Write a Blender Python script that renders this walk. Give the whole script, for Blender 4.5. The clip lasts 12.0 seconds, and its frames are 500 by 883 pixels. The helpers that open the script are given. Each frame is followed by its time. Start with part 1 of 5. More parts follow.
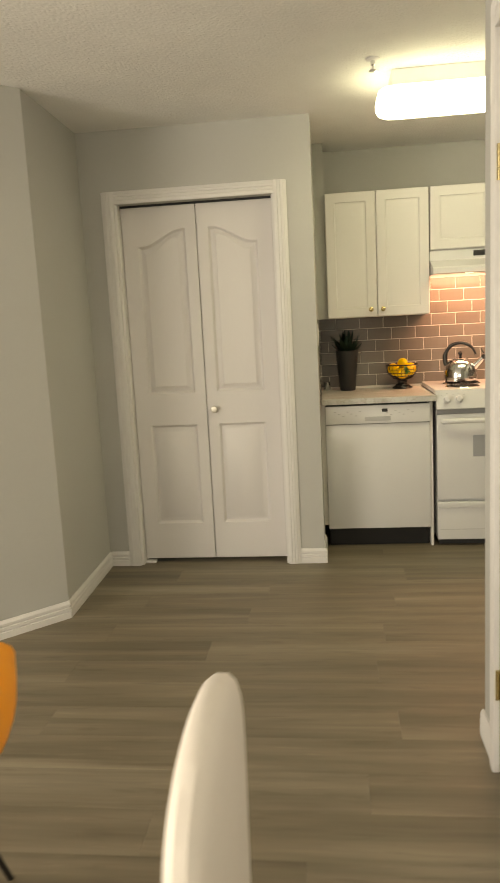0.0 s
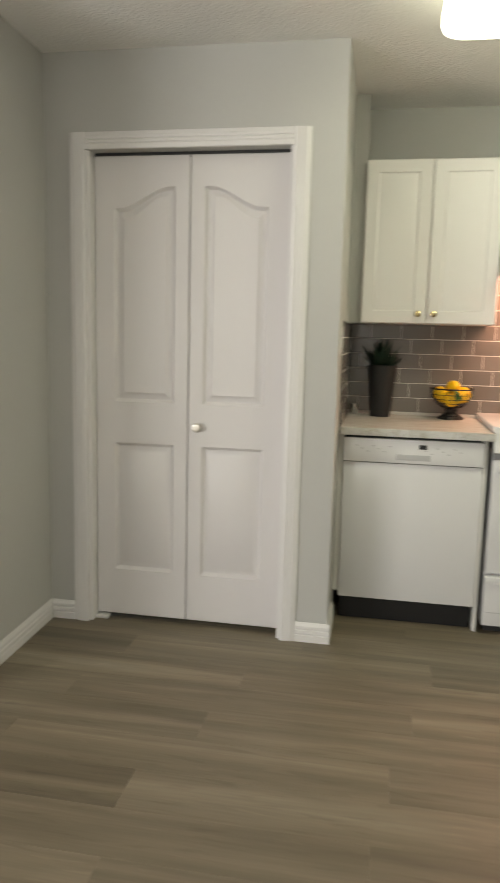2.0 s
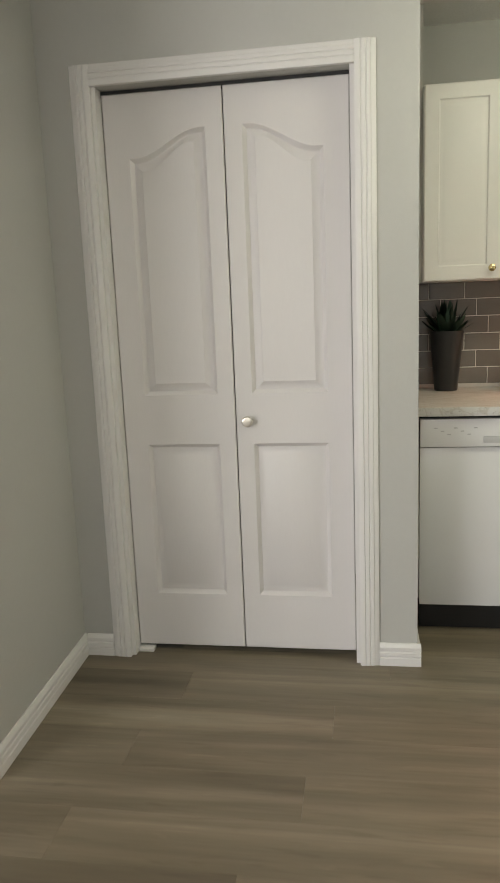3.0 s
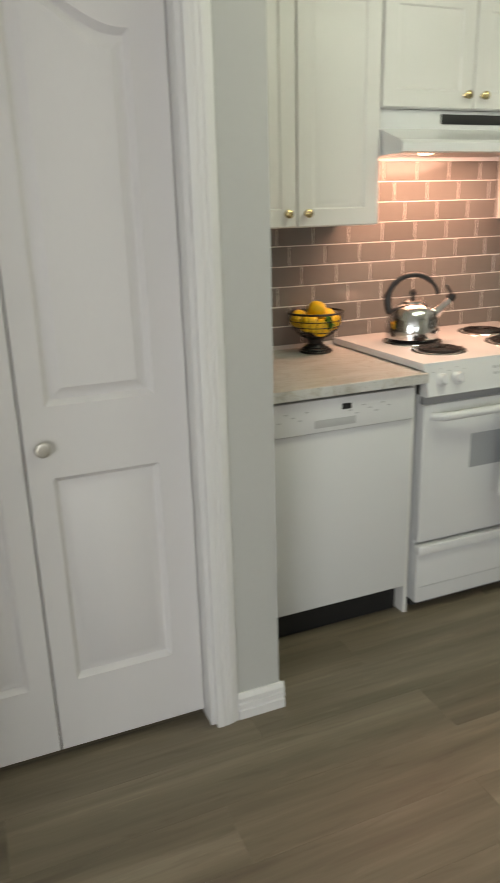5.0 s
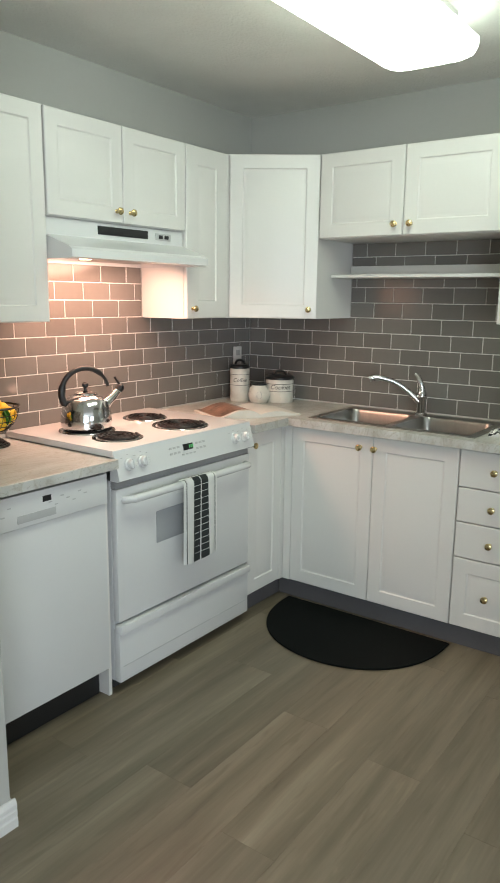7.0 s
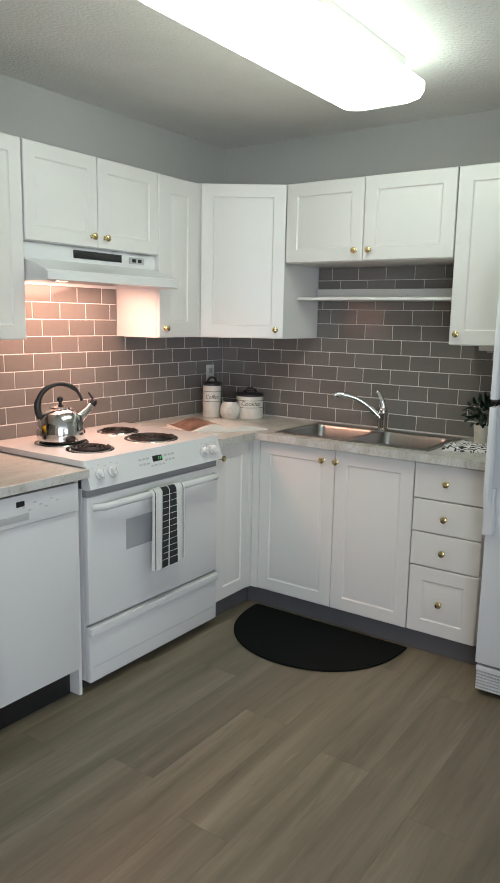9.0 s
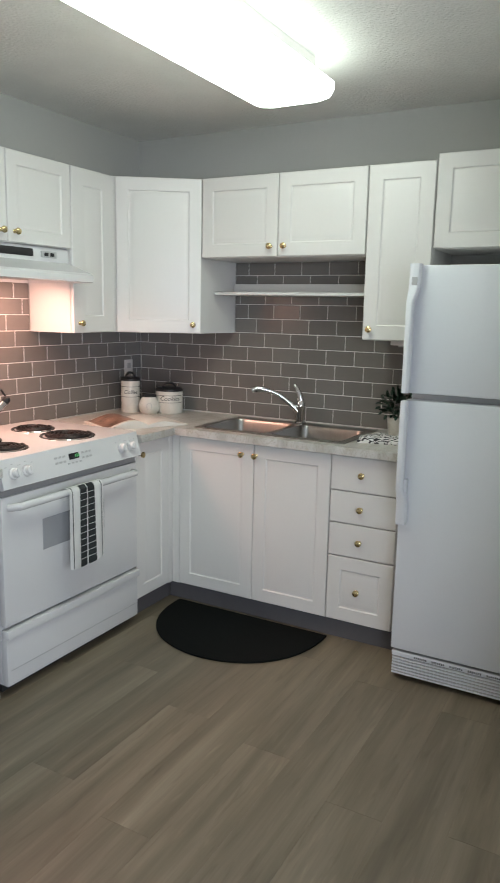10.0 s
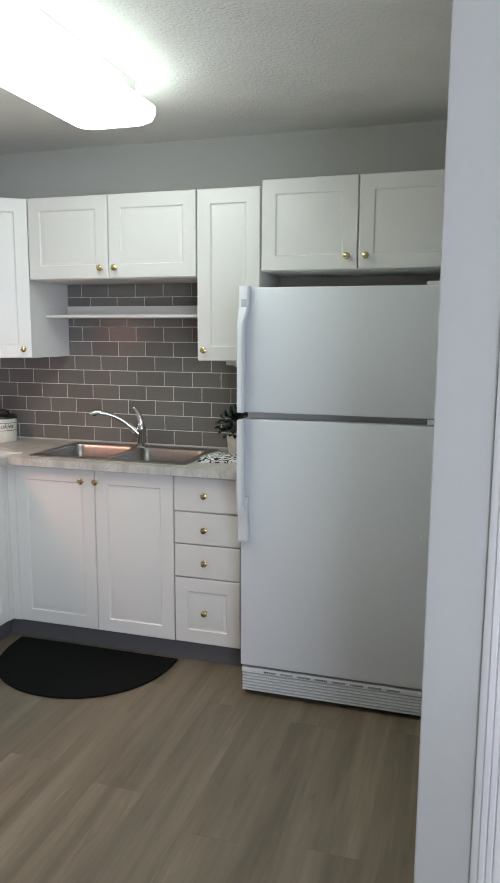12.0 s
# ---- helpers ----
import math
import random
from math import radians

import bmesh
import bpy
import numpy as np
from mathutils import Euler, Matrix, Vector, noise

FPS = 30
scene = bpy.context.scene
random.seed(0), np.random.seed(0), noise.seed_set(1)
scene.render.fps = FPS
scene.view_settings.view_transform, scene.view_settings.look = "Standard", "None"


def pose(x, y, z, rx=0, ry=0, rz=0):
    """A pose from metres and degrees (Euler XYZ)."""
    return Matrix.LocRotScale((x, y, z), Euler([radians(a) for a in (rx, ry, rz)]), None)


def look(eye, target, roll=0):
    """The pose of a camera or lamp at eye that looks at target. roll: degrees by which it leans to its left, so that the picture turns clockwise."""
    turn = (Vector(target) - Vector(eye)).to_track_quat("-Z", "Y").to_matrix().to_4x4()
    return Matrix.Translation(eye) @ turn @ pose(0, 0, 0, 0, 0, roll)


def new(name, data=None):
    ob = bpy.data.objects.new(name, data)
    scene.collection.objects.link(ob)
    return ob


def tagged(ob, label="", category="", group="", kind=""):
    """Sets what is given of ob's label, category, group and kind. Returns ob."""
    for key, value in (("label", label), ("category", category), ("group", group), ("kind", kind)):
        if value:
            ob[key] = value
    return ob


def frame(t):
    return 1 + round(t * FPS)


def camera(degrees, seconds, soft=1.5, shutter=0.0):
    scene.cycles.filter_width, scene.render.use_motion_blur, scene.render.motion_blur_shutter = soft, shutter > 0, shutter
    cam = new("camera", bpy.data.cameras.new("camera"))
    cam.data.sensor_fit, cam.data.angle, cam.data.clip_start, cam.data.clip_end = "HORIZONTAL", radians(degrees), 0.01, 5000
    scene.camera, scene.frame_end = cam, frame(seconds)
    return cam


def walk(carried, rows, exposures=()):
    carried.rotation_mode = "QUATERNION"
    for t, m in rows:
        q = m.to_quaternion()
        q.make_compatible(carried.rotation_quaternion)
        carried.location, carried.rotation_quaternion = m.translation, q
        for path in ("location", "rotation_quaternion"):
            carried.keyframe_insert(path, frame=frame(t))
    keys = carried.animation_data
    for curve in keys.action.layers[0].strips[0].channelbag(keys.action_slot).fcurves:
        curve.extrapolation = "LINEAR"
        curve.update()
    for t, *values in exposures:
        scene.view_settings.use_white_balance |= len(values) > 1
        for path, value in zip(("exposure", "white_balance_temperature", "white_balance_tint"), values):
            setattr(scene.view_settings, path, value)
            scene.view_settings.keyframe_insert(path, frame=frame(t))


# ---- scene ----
cam = camera(38.5, 12.0, shutter=0.4)
PATH = [
    (0, (0.135, -0.026, 1.322), (-0.092, 1.935, 1.006), -3.0),
    (0.5, (0.257, 0.213, 1.345), (0.057, 2.174, 1.011), -0.9),
    (1, (0.252, 0.419, 1.298), (0.11, 2.384, 0.953), -0.4),
    (1.5, (0.278, 0.731, 1.297), (0.16, 2.706, 1.008), 0.6),
    (2, (0.253, 0.983, 1.27), (-0.101, 2.93, 0.977), 1.4),
    (2.5, (0.11, 1.226, 1.282), (-0.444, 3.116, 0.929), 1.9),
    (3, (-0.114, 1.447, 1.276), (-0.422, 3.387, 0.905), -2.3),
    (3.2, (-0.134, 1.552, 1.283), (-0.424, 3.492, 0.898), -1.4),
    (4.8, (-0.625, 2.17, 1.403), (-0.112, 4.013, 0.811), -3.2),
    (5, (-0.665, 2.233, 1.399), (0.053, 3.997, 0.788), -1.7),
    (5.5, (-0.735, 2.366, 1.404), (0.293, 3.961, 0.772), -1.6),
    (6, (-0.854, 2.402, 1.41), (0.563, 3.719, 0.902), 1.2),
    (6.5, (-0.941, 2.4, 1.422), (0.617, 3.579, 0.996), 1.7),
    (7, (-0.954, 2.33, 1.438), (0.633, 3.481, 1.045), 0.7),
    (7.2, (-0.975, 2.285, 1.443), (0.629, 3.417, 1.059), 1.5),
    (9, (-1.039, 2.164, 1.44), (0.578, 3.291, 1.102), 1.1),
    (9.5, (-1.04, 2.173, 1.456), (0.663, 3.162, 1.103), 1.3),
    (10, (-1.033, 2.137, 1.456), (0.692, 3.084, 1.1), 1.2),
    (10.5, (-1.021, 2.144, 1.474), (0.793, 2.919, 1.146), 0.2),
    (11, (-1.021, 2.116, 1.452), (0.832, 2.799, 1.138), 0.0),
    (11.5, (-1.022, 2.12, 1.472), (0.86, 2.729, 1.174), 0.1),
    (12, (-1.002, 2.098, 1.469), (0.891, 2.669, 1.169), 0.3),
]
EXPOSURES = [(0.0, -0.04, 11400, 9), (0.5, 0.02, 9300, 6), (1.0, 0.04, 8600, 7), (1.5, 0.05, 8400, 8), (2.5, 0.05, 8300, 10), (3.2, 0.03, 8000, 9), (5.0, -0.22, 7700, 6),
             (5.5, -0.18, 7450, 3), (6.0, -0.06, 7200, 1), (7.0, 0.0, 6850, 2), (9.5, -0.12, 6650, 8), (12.0, 0.0, 6450, 11)]
walk(cam, [(t, look(eye, target, roll)) for t, eye, target, roll in PATH], EXPOSURES)

# ---- plan, metres ----
SINK_X, RANGE_Y, CEIL = 2.375, 4.757, 2.385     # kitchen wall faces and ceiling
CLOSET_Y, PILLAR_X, LEFT_X = 3.88, 0.075, -1.17
ENTRY_X, ENTRY_END = 0.592, 2.162              # stub wall with the white door
ROOM_W, ROOM_S = -3.2, -2.6                  # plain walls behind the walker
COUNTER = 0.893
LEFT_TOP = 0.884
FLOOR = -0.014

# ---- world and lamps ----
world = bpy.data.worlds.new("sky")
scene.world = world
world.use_nodes = True
sky = world.node_tree.nodes.new("ShaderNodeTexSky")
sky.sky_type, sky.sun_disc = "NISHITA", False
sky.sun_elevation, sky.sun_rotation = radians(40), radians(160)
world.node_tree.links.new(sky.outputs[0], world.node_tree.nodes["Background"].inputs[0])
world.node_tree.nodes["Background"].inputs[1].default_value = 0.08


def area(name, size_x, size_y, power, colour, m):
    data = bpy.data.lights.new(name, "AREA")
    data.shape, data.size, data.size_y, data.energy, data.color = "RECTANGLE", size_x, size_y, power, colour
    ob = new(name, data)
    ob.matrix_world = m
    return ob


WINDOW = (-1.9, 1.1, 0.35, 2.15)              # y0, y1, z0, z1 of the window behind the walker
area("window_daylight", 2.9, 1.7, 162, (0.76, 0.84, 1.0), look((ROOM_W - 0.03, -0.4, 1.25), (1.0, -0.4, 1.2)))
area("hood_bulb", 0.56, 0.24, 9.5, (1.0, 0.54, 0.42), look((1.08, 4.54, 1.560), (1.09, 4.66, 0.9)))
# added fill lamp from the rear, brightens closet front and angled wall
area("rear_fill", 1.7, 1.3, 30, (0.74, 0.84, 1.0), look((-1.05, ROOM_S - 0.03, 1.45), (-1.05, 1.0, 1.3)))

# ---- materials ----
def nodes_of(name):
    m = bpy.data.materials.new(name)
    m.use_nodes = True
    return m, m.node_tree.nodes, m.node_tree.links, m.node_tree.nodes["Principled BSDF"]


def ramp(nodes, stops):
    r = nodes.new("ShaderNodeValToRGB")
    while len(r.color_ramp.elements) < len(stops):
        r.color_ramp.elements.new(0.5)
    for e, (p, c) in zip(r.color_ramp.elements, stops):
        e.position, e.color = p, (*c, 1)
    return r


def shade(c, k):
    return tuple(min(1, v * k) for v in c)


def surface(name, colour, rough=0.5, metal=0.0, vary=0.06, scale=3.0, fine=60.0, bump=0.0, bump_scale=200.0, coat=0.0, spread=0.0, stretch=(1, 1, 1)):
    """Colour with broad and fine variation, uneven gloss and a fine relief."""
    m, n, l, b = nodes_of(name)
    tc = n.new("ShaderNodeTexCoord")
    mp = n.new("ShaderNodeMapping")
    mp.inputs["Scale"].default_value = stretch
    l.new(tc.outputs["Object"], mp.inputs[0])
    broad, small = n.new("ShaderNodeTexNoise"), n.new("ShaderNodeTexNoise")
    broad.inputs["Scale"].default_value, small.inputs["Scale"].default_value = scale, fine
    for k in (broad, small):
        k.inputs["Detail"].default_value = 4
        l.new(mp.outputs[0], k.inputs["Vector"])
    mix = n.new("ShaderNodeMath")
    mix.operation = "ADD"
    l.new(broad.outputs[0], mix.inputs[0])
    half = n.new("ShaderNodeMath")
    half.operation, half.inputs[1].default_value = "MULTIPLY", 0.4
    l.new(small.outputs[0], half.inputs[0])
    l.new(half.outputs[0], mix.inputs[1])
    r = ramp(n, [(0.40, shade(colour, 1 - vary)), (1.0, shade(colour, 1 + vary))])
    l.new(mix.outputs[0], r.inputs[0])
    out = r.outputs[0]
    if spread:
        info = n.new("ShaderNodeObjectInfo")
        hsv = n.new("ShaderNodeHueSaturation")
        rng = n.new("ShaderNodeMapRange")
        rng.inputs[3].default_value, rng.inputs[4].default_value = 1 - spread, 1 + spread
        l.new(info.outputs["Random"], rng.inputs[0])
        l.new(rng.outputs[0], hsv.inputs["Value"])
        l.new(out, hsv.inputs["Color"])
        out = hsv.outputs[0]
    l.new(out, b.inputs["Base Color"])
    rr = n.new("ShaderNodeMapRange")
    rr.inputs[3].default_value, rr.inputs[4].default_value = max(0.02, rough * 0.85), min(1, rough * 1.15)
    l.new(broad.outputs[0], rr.inputs[0])
    l.new(rr.outputs[0], b.inputs["Roughness"])
    b.inputs["Metallic"].default_value = metal
    b.inputs["Coat Weight"].default_value = coat
    if bump:
        t = n.new("ShaderNodeTexNoise")
        t.inputs["Scale"].default_value, t.inputs["Detail"].default_value = bump_scale, 3
        l.new(mp.outputs[0], t.inputs["Vector"])
        bp = n.new("ShaderNodeBump")
        bp.inputs["Strength"].default_value, bp.inputs["Distance"].default_value = bump, 0.004
        l.new(t.outputs[0], bp.inputs["Height"])
        l.new(bp.outputs[0], b.inputs["Normal"])
    return m


def glow(name, colour, strength):
    m, n, l, b = nodes_of(name)
    b.inputs["Base Color"].default_value = (*colour, 1)
    b.inputs["Emission Color"].default_value = (*colour, 1)
    b.inputs["Emission Strength"].default_value = strength
    return m


def plank_material():
    """Grey-brown vinyl oak: long grain along x, cathedral streaks, knots, each plank its own tone."""
    m, n, l, b = nodes_of("vinyl_oak")
    tc, info = n.new("ShaderNodeTexCoord"), n.new("ShaderNodeObjectInfo")
    shift = n.new("ShaderNodeVectorMath")
    shift.operation = "MULTIPLY_ADD"
    comb = n.new("ShaderNodeCombineXYZ")
    for k in range(3):
        l.new(info.outputs["Random"], comb.inputs[k])
    shift.inputs[1].default_value = (37.0, 91.0, 13.0)
    l.new(comb.outputs[0], shift.inputs[0])
    l.new(tc.outputs["Object"], shift.inputs[2])

    def noise_at(scale, detail, sx, sy):
        mp, t = n.new("ShaderNodeMapping"), n.new("ShaderNodeTexNoise")
        mp.inputs["Scale"].default_value = (sx, sy, 1)
        t.inputs["Scale"].default_value, t.inputs["Detail"].default_value = scale, detail
        t.inputs["Distortion"].default_value = 0.6
        l.new(shift.outputs[0], mp.inputs[0])
        l.new(mp.outputs[0], t.inputs["Vector"])
        return t
    broad, grain, fine, streak = noise_at(2.0, 3, 0.30, 5.0), noise_at(7.0, 6, 0.30, 2.6), noise_at(60.0, 4, 0.08, 2.0), noise_at(22.0, 6, 0.22, 1.6)
    r1 = ramp(n, [(0.26, (0.122, 0.098, 0.065)), (0.5, (0.186, 0.151, 0.104)), (0.74, (0.262, 0.220, 0.160))])
    l.new(broad.outputs[0], r1.inputs[0])
    r2 = ramp(n, [(0.28, (0.88, 0.87, 0.86)), (0.5, (1, 1, 1)), (0.74, (1.10, 1.10, 1.10))])
    l.new(grain.outputs[0], r2.inputs[0])
    r3 = ramp(n, [(0.35, (0.95, 0.95, 0.95)), (0.62, (1.03, 1.03, 1.03))])
    r4 = ramp(n, [(0.30, (0.84, 0.82, 0.80)), (0.42, (0.99, 0.99, 0.99)), (0.62, (1.0, 1.0, 1.0)), (0.72, (1.16, 1.16, 1.17))])
    l.new(streak.outputs[0], r4.inputs[0])
    l.new(fine.outputs[0], r3.inputs[0])
    out = r1.outputs[0]
    for r in (r2, r3, r4):
        mx = n.new("ShaderNodeMix")
        mx.data_type, mx.blend_type = "RGBA", "MULTIPLY"
        mx.inputs[0].default_value = 1.0
        l.new(out, mx.inputs[6])
        l.new(r.outputs[0], mx.inputs[7])
        out = mx.outputs[2]
    hsv, rng = n.new("ShaderNodeHueSaturation"), n.new("ShaderNodeMapRange")
    rng.inputs[3].default_value, rng.inputs[4].default_value = 0.92, 1.08
    l.new(info.outputs["Random"], rng.inputs[0])
    l.new(rng.outputs[0], hsv.inputs["Value"])
    l.new(out, hsv.inputs["Color"])
    l.new(hsv.outputs[0], b.inputs["Base Color"])
    rr = n.new("ShaderNodeMapRange")
    rr.inputs[3].default_value, rr.inputs[4].default_value = 0.36, 0.56
    l.new(grain.outputs[0], rr.inputs[0])
    l.new(rr.outputs[0], b.inputs["Roughness"])
    bp = n.new("ShaderNodeBump")
    bp.inputs["Strength"].default_value, bp.inputs["Distance"].default_value = 0.18, 0.002
    l.new(fine.outputs[0], bp.inputs["Height"])
    l.new(bp.outputs[0], b.inputs["Normal"])
    return m


def counter_material():
    """Pale marbled laminate with warm and grey veins."""
    m, n, l, b = nodes_of("marbled_laminate")
    tc = n.new("ShaderNodeTexCoord")
    mp = n.new("ShaderNodeMapping")
    mp.inputs["Rotation"].default_value = (0, 0, 0.6)
    mp.inputs["Scale"].default_value = (1, 2.2, 1)
    l.new(tc.outputs["Object"], mp.inputs[0])
    a, v, s = n.new("ShaderNodeTexNoise"), n.new("ShaderNodeTexNoise"), n.new("ShaderNodeTexNoise")
    for t, sc, d, w in ((a, 3.0, 5, 1.2), (v, 5.0, 8, 2.5), (s, 120, 3, 0)):
        t.inputs["Scale"].default_value, t.inputs["Detail"].default_value, t.inputs["Distortion"].default_value = sc, d, w
        l.new(mp.outputs[0], t.inputs["Vector"])
    base = ramp(n, [(0.3, (0.44, 0.425, 0.39)), (0.5, (0.52, 0.51, 0.48)), (0.7, (0.60, 0.595, 0.57))])
    l.new(a.outputs[0], base.inputs[0])
    vein = ramp(n, [(0.45, (1, 1, 1)), (0.49, (0.80, 0.76, 0.70)), (0.53, (1, 1, 1))])
    l.new(v.outputs[0], vein.inputs[0])
    speck = ramp(n, [(0.32, (0.72, 0.70, 0.67)), (0.42, (1, 1, 1))])
    l.new(s.outputs[0], speck.inputs[0])
    out = base.outputs[0]
    for r in (vein, speck):
        mx = n.new("ShaderNodeMix")
        mx.data_type, mx.blend_type = "RGBA", "MULTIPLY"
        mx.inputs[0].default_value = 0.85
        l.new(out, mx.inputs[6])
        l.new(r.outputs[0], mx.inputs[7])
        out = mx.outputs[2]
    l.new(out, b.inputs["Base Color"])
    b.inputs["Roughness"].default_value = 0.28
    return m


WALL = surface("greige_wall_paint", (0.492, 0.490, 0.464), 0.75, vary=0.03, scale=1.2, bump=0.12, bump_scale=260)
CEILING = surface("popcorn_ceiling", (0.80, 0.79, 0.765), 0.95, vary=0.05, scale=4, fine=110, bump=1.0, bump_scale=85)
TRIM = surface("white_trim_paint", (0.74, 0.725, 0.71), 0.42, vary=0.025, scale=2, bump=0.05, bump_scale=90)
DOOR = surface("white_door_paint", (0.70, 0.675, 0.665), 0.42, vary=0.025, scale=1.5, bump=0.06, bump_scale=120, stretch=(3, 3, 0.5))
CABINET = surface("white_foil_cabinet", (0.73, 0.715, 0.69), 0.32, vary=0.02, scale=1.5)
APPLIANCE = surface("white_enamel", (0.70, 0.70, 0.70), 0.24, vary=0.015, scale=2, coat=0.2)
FRIDGE = surface("textured_white_fridge", (0.74, 0.76, 0.79), 0.33, vary=0.02, scale=2, bump=0.12, bump_scale=420)
GREY = surface("pale_grey_plastic", (0.45, 0.45, 0.45), 0.45, vary=0.04)
SLOT = surface("shadow_grey_enamel", (0.26, 0.26, 0.265), 0.5)
MIDGREY = surface("grey_vinyl_kick", (0.115, 0.11, 0.115), 0.6, vary=0.12, scale=5)
BLACK = surface("black_plastic", (0.015, 0.015, 0.016), 0.35, vary=0.1)
DARK = surface("dark_recess", (0.03, 0.03, 0.03), 0.8, vary=0.1)
BRASS = surface("polished_brass", (0.62, 0.50, 0.27), 0.22, 1.0, vary=0.06, scale=20)
CHROME = surface("chrome", (0.66, 0.66, 0.66), 0.10, 1.0, vary=0.03, scale=9)
NICKEL = surface("satin_nickel", (0.62, 0.59, 0.53), 0.32, 0.8, vary=0.05, scale=20)
STEEL = surface("brushed_steel", (0.40, 0.39, 0.37), 0.30, 1.0, vary=0.08, scale=8, fine=120, stretch=(1, 8, 1))
TILE = surface("grey_glazed_tile", (0.172, 0.160, 0.147), 0.16, vary=0.07, scale=4, fine=30, bump=0.03, bump_scale=25, spread=0.09)
GROUT = surface("pale_grout", (0.62, 0.60, 0.57), 0.85, vary=0.06, scale=8, bump=0.1)
RUBBER = surface("black_rubber_mat", (0.006, 0.007, 0.0065), 0.9, vary=0.25, scale=30, fine=300, bump=0.5, bump_scale=500)
GREYINK = surface("faded_black_print", (0.06, 0.06, 0.06), 0.5)
IRON = surface("black_wire", (0.03, 0.027, 0.025), 0.4, 0.6, vary=0.1)
LEMON = surface("lemon_peel", (0.80, 0.50, 0.02), 0.42, vary=0.10, scale=8, bump=0.3, bump_scale=160)
LEAF = surface("lime_leaf", (0.07, 0.25, 0.03), 0.45, vary=0.25, scale=14)
DARKLEAF = surface("dark_plant_leaf", (0.018, 0.05, 0.03), 0.5, vary=0.35, scale=14, spread=0.2)
POT = surface("black_ceramic", (0.018, 0.02, 0.022), 0.4, vary=0.15, scale=6)
CREAM = surface("cream_ceramic", (0.70, 0.68, 0.62), 0.28, vary=0.05, scale=10)
PAPER = surface("magazine_paper", (0.72, 0.69, 0.64), 0.4, vary=0.06, scale=10)
PRINT = surface("printed_photo", (0.24, 0.14, 0.10), 0.35, vary=0.80, scale=18, fine=70)
CLOTH = surface("white_cotton", (0.74, 0.74, 0.72), 0.9, vary=0.05, scale=20, bump=0.4, bump_scale=600)
INK = surface("black_cotton", (0.022, 0.026, 0.026), 0.9, vary=0.2, scale=20, bump=0.4, bump_scale=600)
LEATHER = surface("white_leatherette", (0.76, 0.70, 0.64), 0.45, vary=0.05, scale=4, bump=0.12, bump_scale=240)
ORANGE = surface("orange_shell", (0.72, 0.37, 0.08), 0.4, vary=0.06, scale=4)
COIL = surface("electric_coil", (0.035, 0.03, 0.03), 0.45, 0.7, vary=0.3, scale=12)
GLASS = surface("oven_window_glass", (0.36, 0.37, 0.38), 0.12, vary=0.03)
DISPLAY = glow("green_display", (0.10, 0.45, 0.15), 0.5)
DIFFUSER = glow("lit_acrylic_diffuser", (0.885, 1.0, 0.915), 9.2)
RUBBER.node_tree.nodes["Principled BSDF"].inputs["Specular IOR Level"].default_value = 0.12
PLANK = plank_material()
LAMINATE = counter_material()


# ---- mesh helpers ----
def box_into(bm, x0, x1, y0, y1, z0, z1, bevel=0.0):
    made = bmesh.ops.create_cube(bm, size=1)["verts"]
    for v in made:
        v.co = Vector(((x0 + x1) / 2 + v.co.x * (x1 - x0), (y0 + y1) / 2 + v.co.y * (y1 - y0), (z0 + z1) / 2 + v.co.z * (z1 - z0)))
    if bevel:
        es = list({e for v in made for e in v.link_edges})
        bmesh.ops.bevel(bm, geom=es, offset=bevel, segments=2, profile=0.6, affect="EDGES")
    return bm


def box(x0, x1, y0, y1, z0, z1, bevel=0.0):
    return box_into(bmesh.new(), x0, x1, y0, y1, z0, z1, bevel)


def lathe(profile, steps=32, axis=(0, 0)):
    """Turned solid round z; profile: (radius, z) from the bottom up."""
    bm = bmesh.new()
    rings = []
    for r, z in profile:
        if r < 1e-5:
            rings.append([bm.verts.new((axis[0], axis[1], z))])
        else:
            rings.append([bm.verts.new((axis[0] + r * math.cos(6.28318531 * k / steps), axis[1] + r * math.sin(6.28318531 * k / steps), z)) for k in range(steps)])
    for a, b in zip(rings, rings[1:]):
        for k in range(steps):
            j = (k + 1) % steps
            if len(a) == 1 and len(b) > 1:
                bm.faces.new((a[0], b[j], b[k]))
            elif len(b) == 1 and len(a) > 1:
                bm.faces.new((a[k], a[j], b[0]))
            elif len(a) > 1:
                bm.faces.new((a[k], a[j], b[j], b[k]))
    return bm


def tube_into(bm, points, radius, sides=8, closed=False):
    """A round bar along points; radius may be a list."""
    pts = [Vector(p) for p in points]
    n = len(pts)
    rings = []
    for i, p in enumerate(pts):
        if closed:
            d = pts[(i + 1) % n] - pts[i - 1]
        else:
            d = pts[min(i + 1, n - 1)] - pts[max(i - 1, 0)]
        q = d.to_track_quat("Z", "Y")
        r = radius[i] if isinstance(radius, (list, tuple)) else radius
        rings.append([bm.verts.new(p + q @ Vector((r * math.cos(6.28318531 * k / sides), r * math.sin(6.28318531 * k / sides), 0))) for k in range(sides)])
    pairs = list(zip(rings, rings[1:])) + ([(rings[-1], rings[0])] if closed else [])
    for a, b in pairs:
        off = min(range(sides), key=lambda s: (a[0].co - b[s].co).length)
        for k in range(sides):
            bm.faces.new((a[k], a[(k + 1) % sides], b[(k + 1 + off) % sides], b[(k + off) % sides]))
    if not closed:
        bm.faces.new(rings[0][::-1])
        bm.faces.new(rings[-1])
    return bm


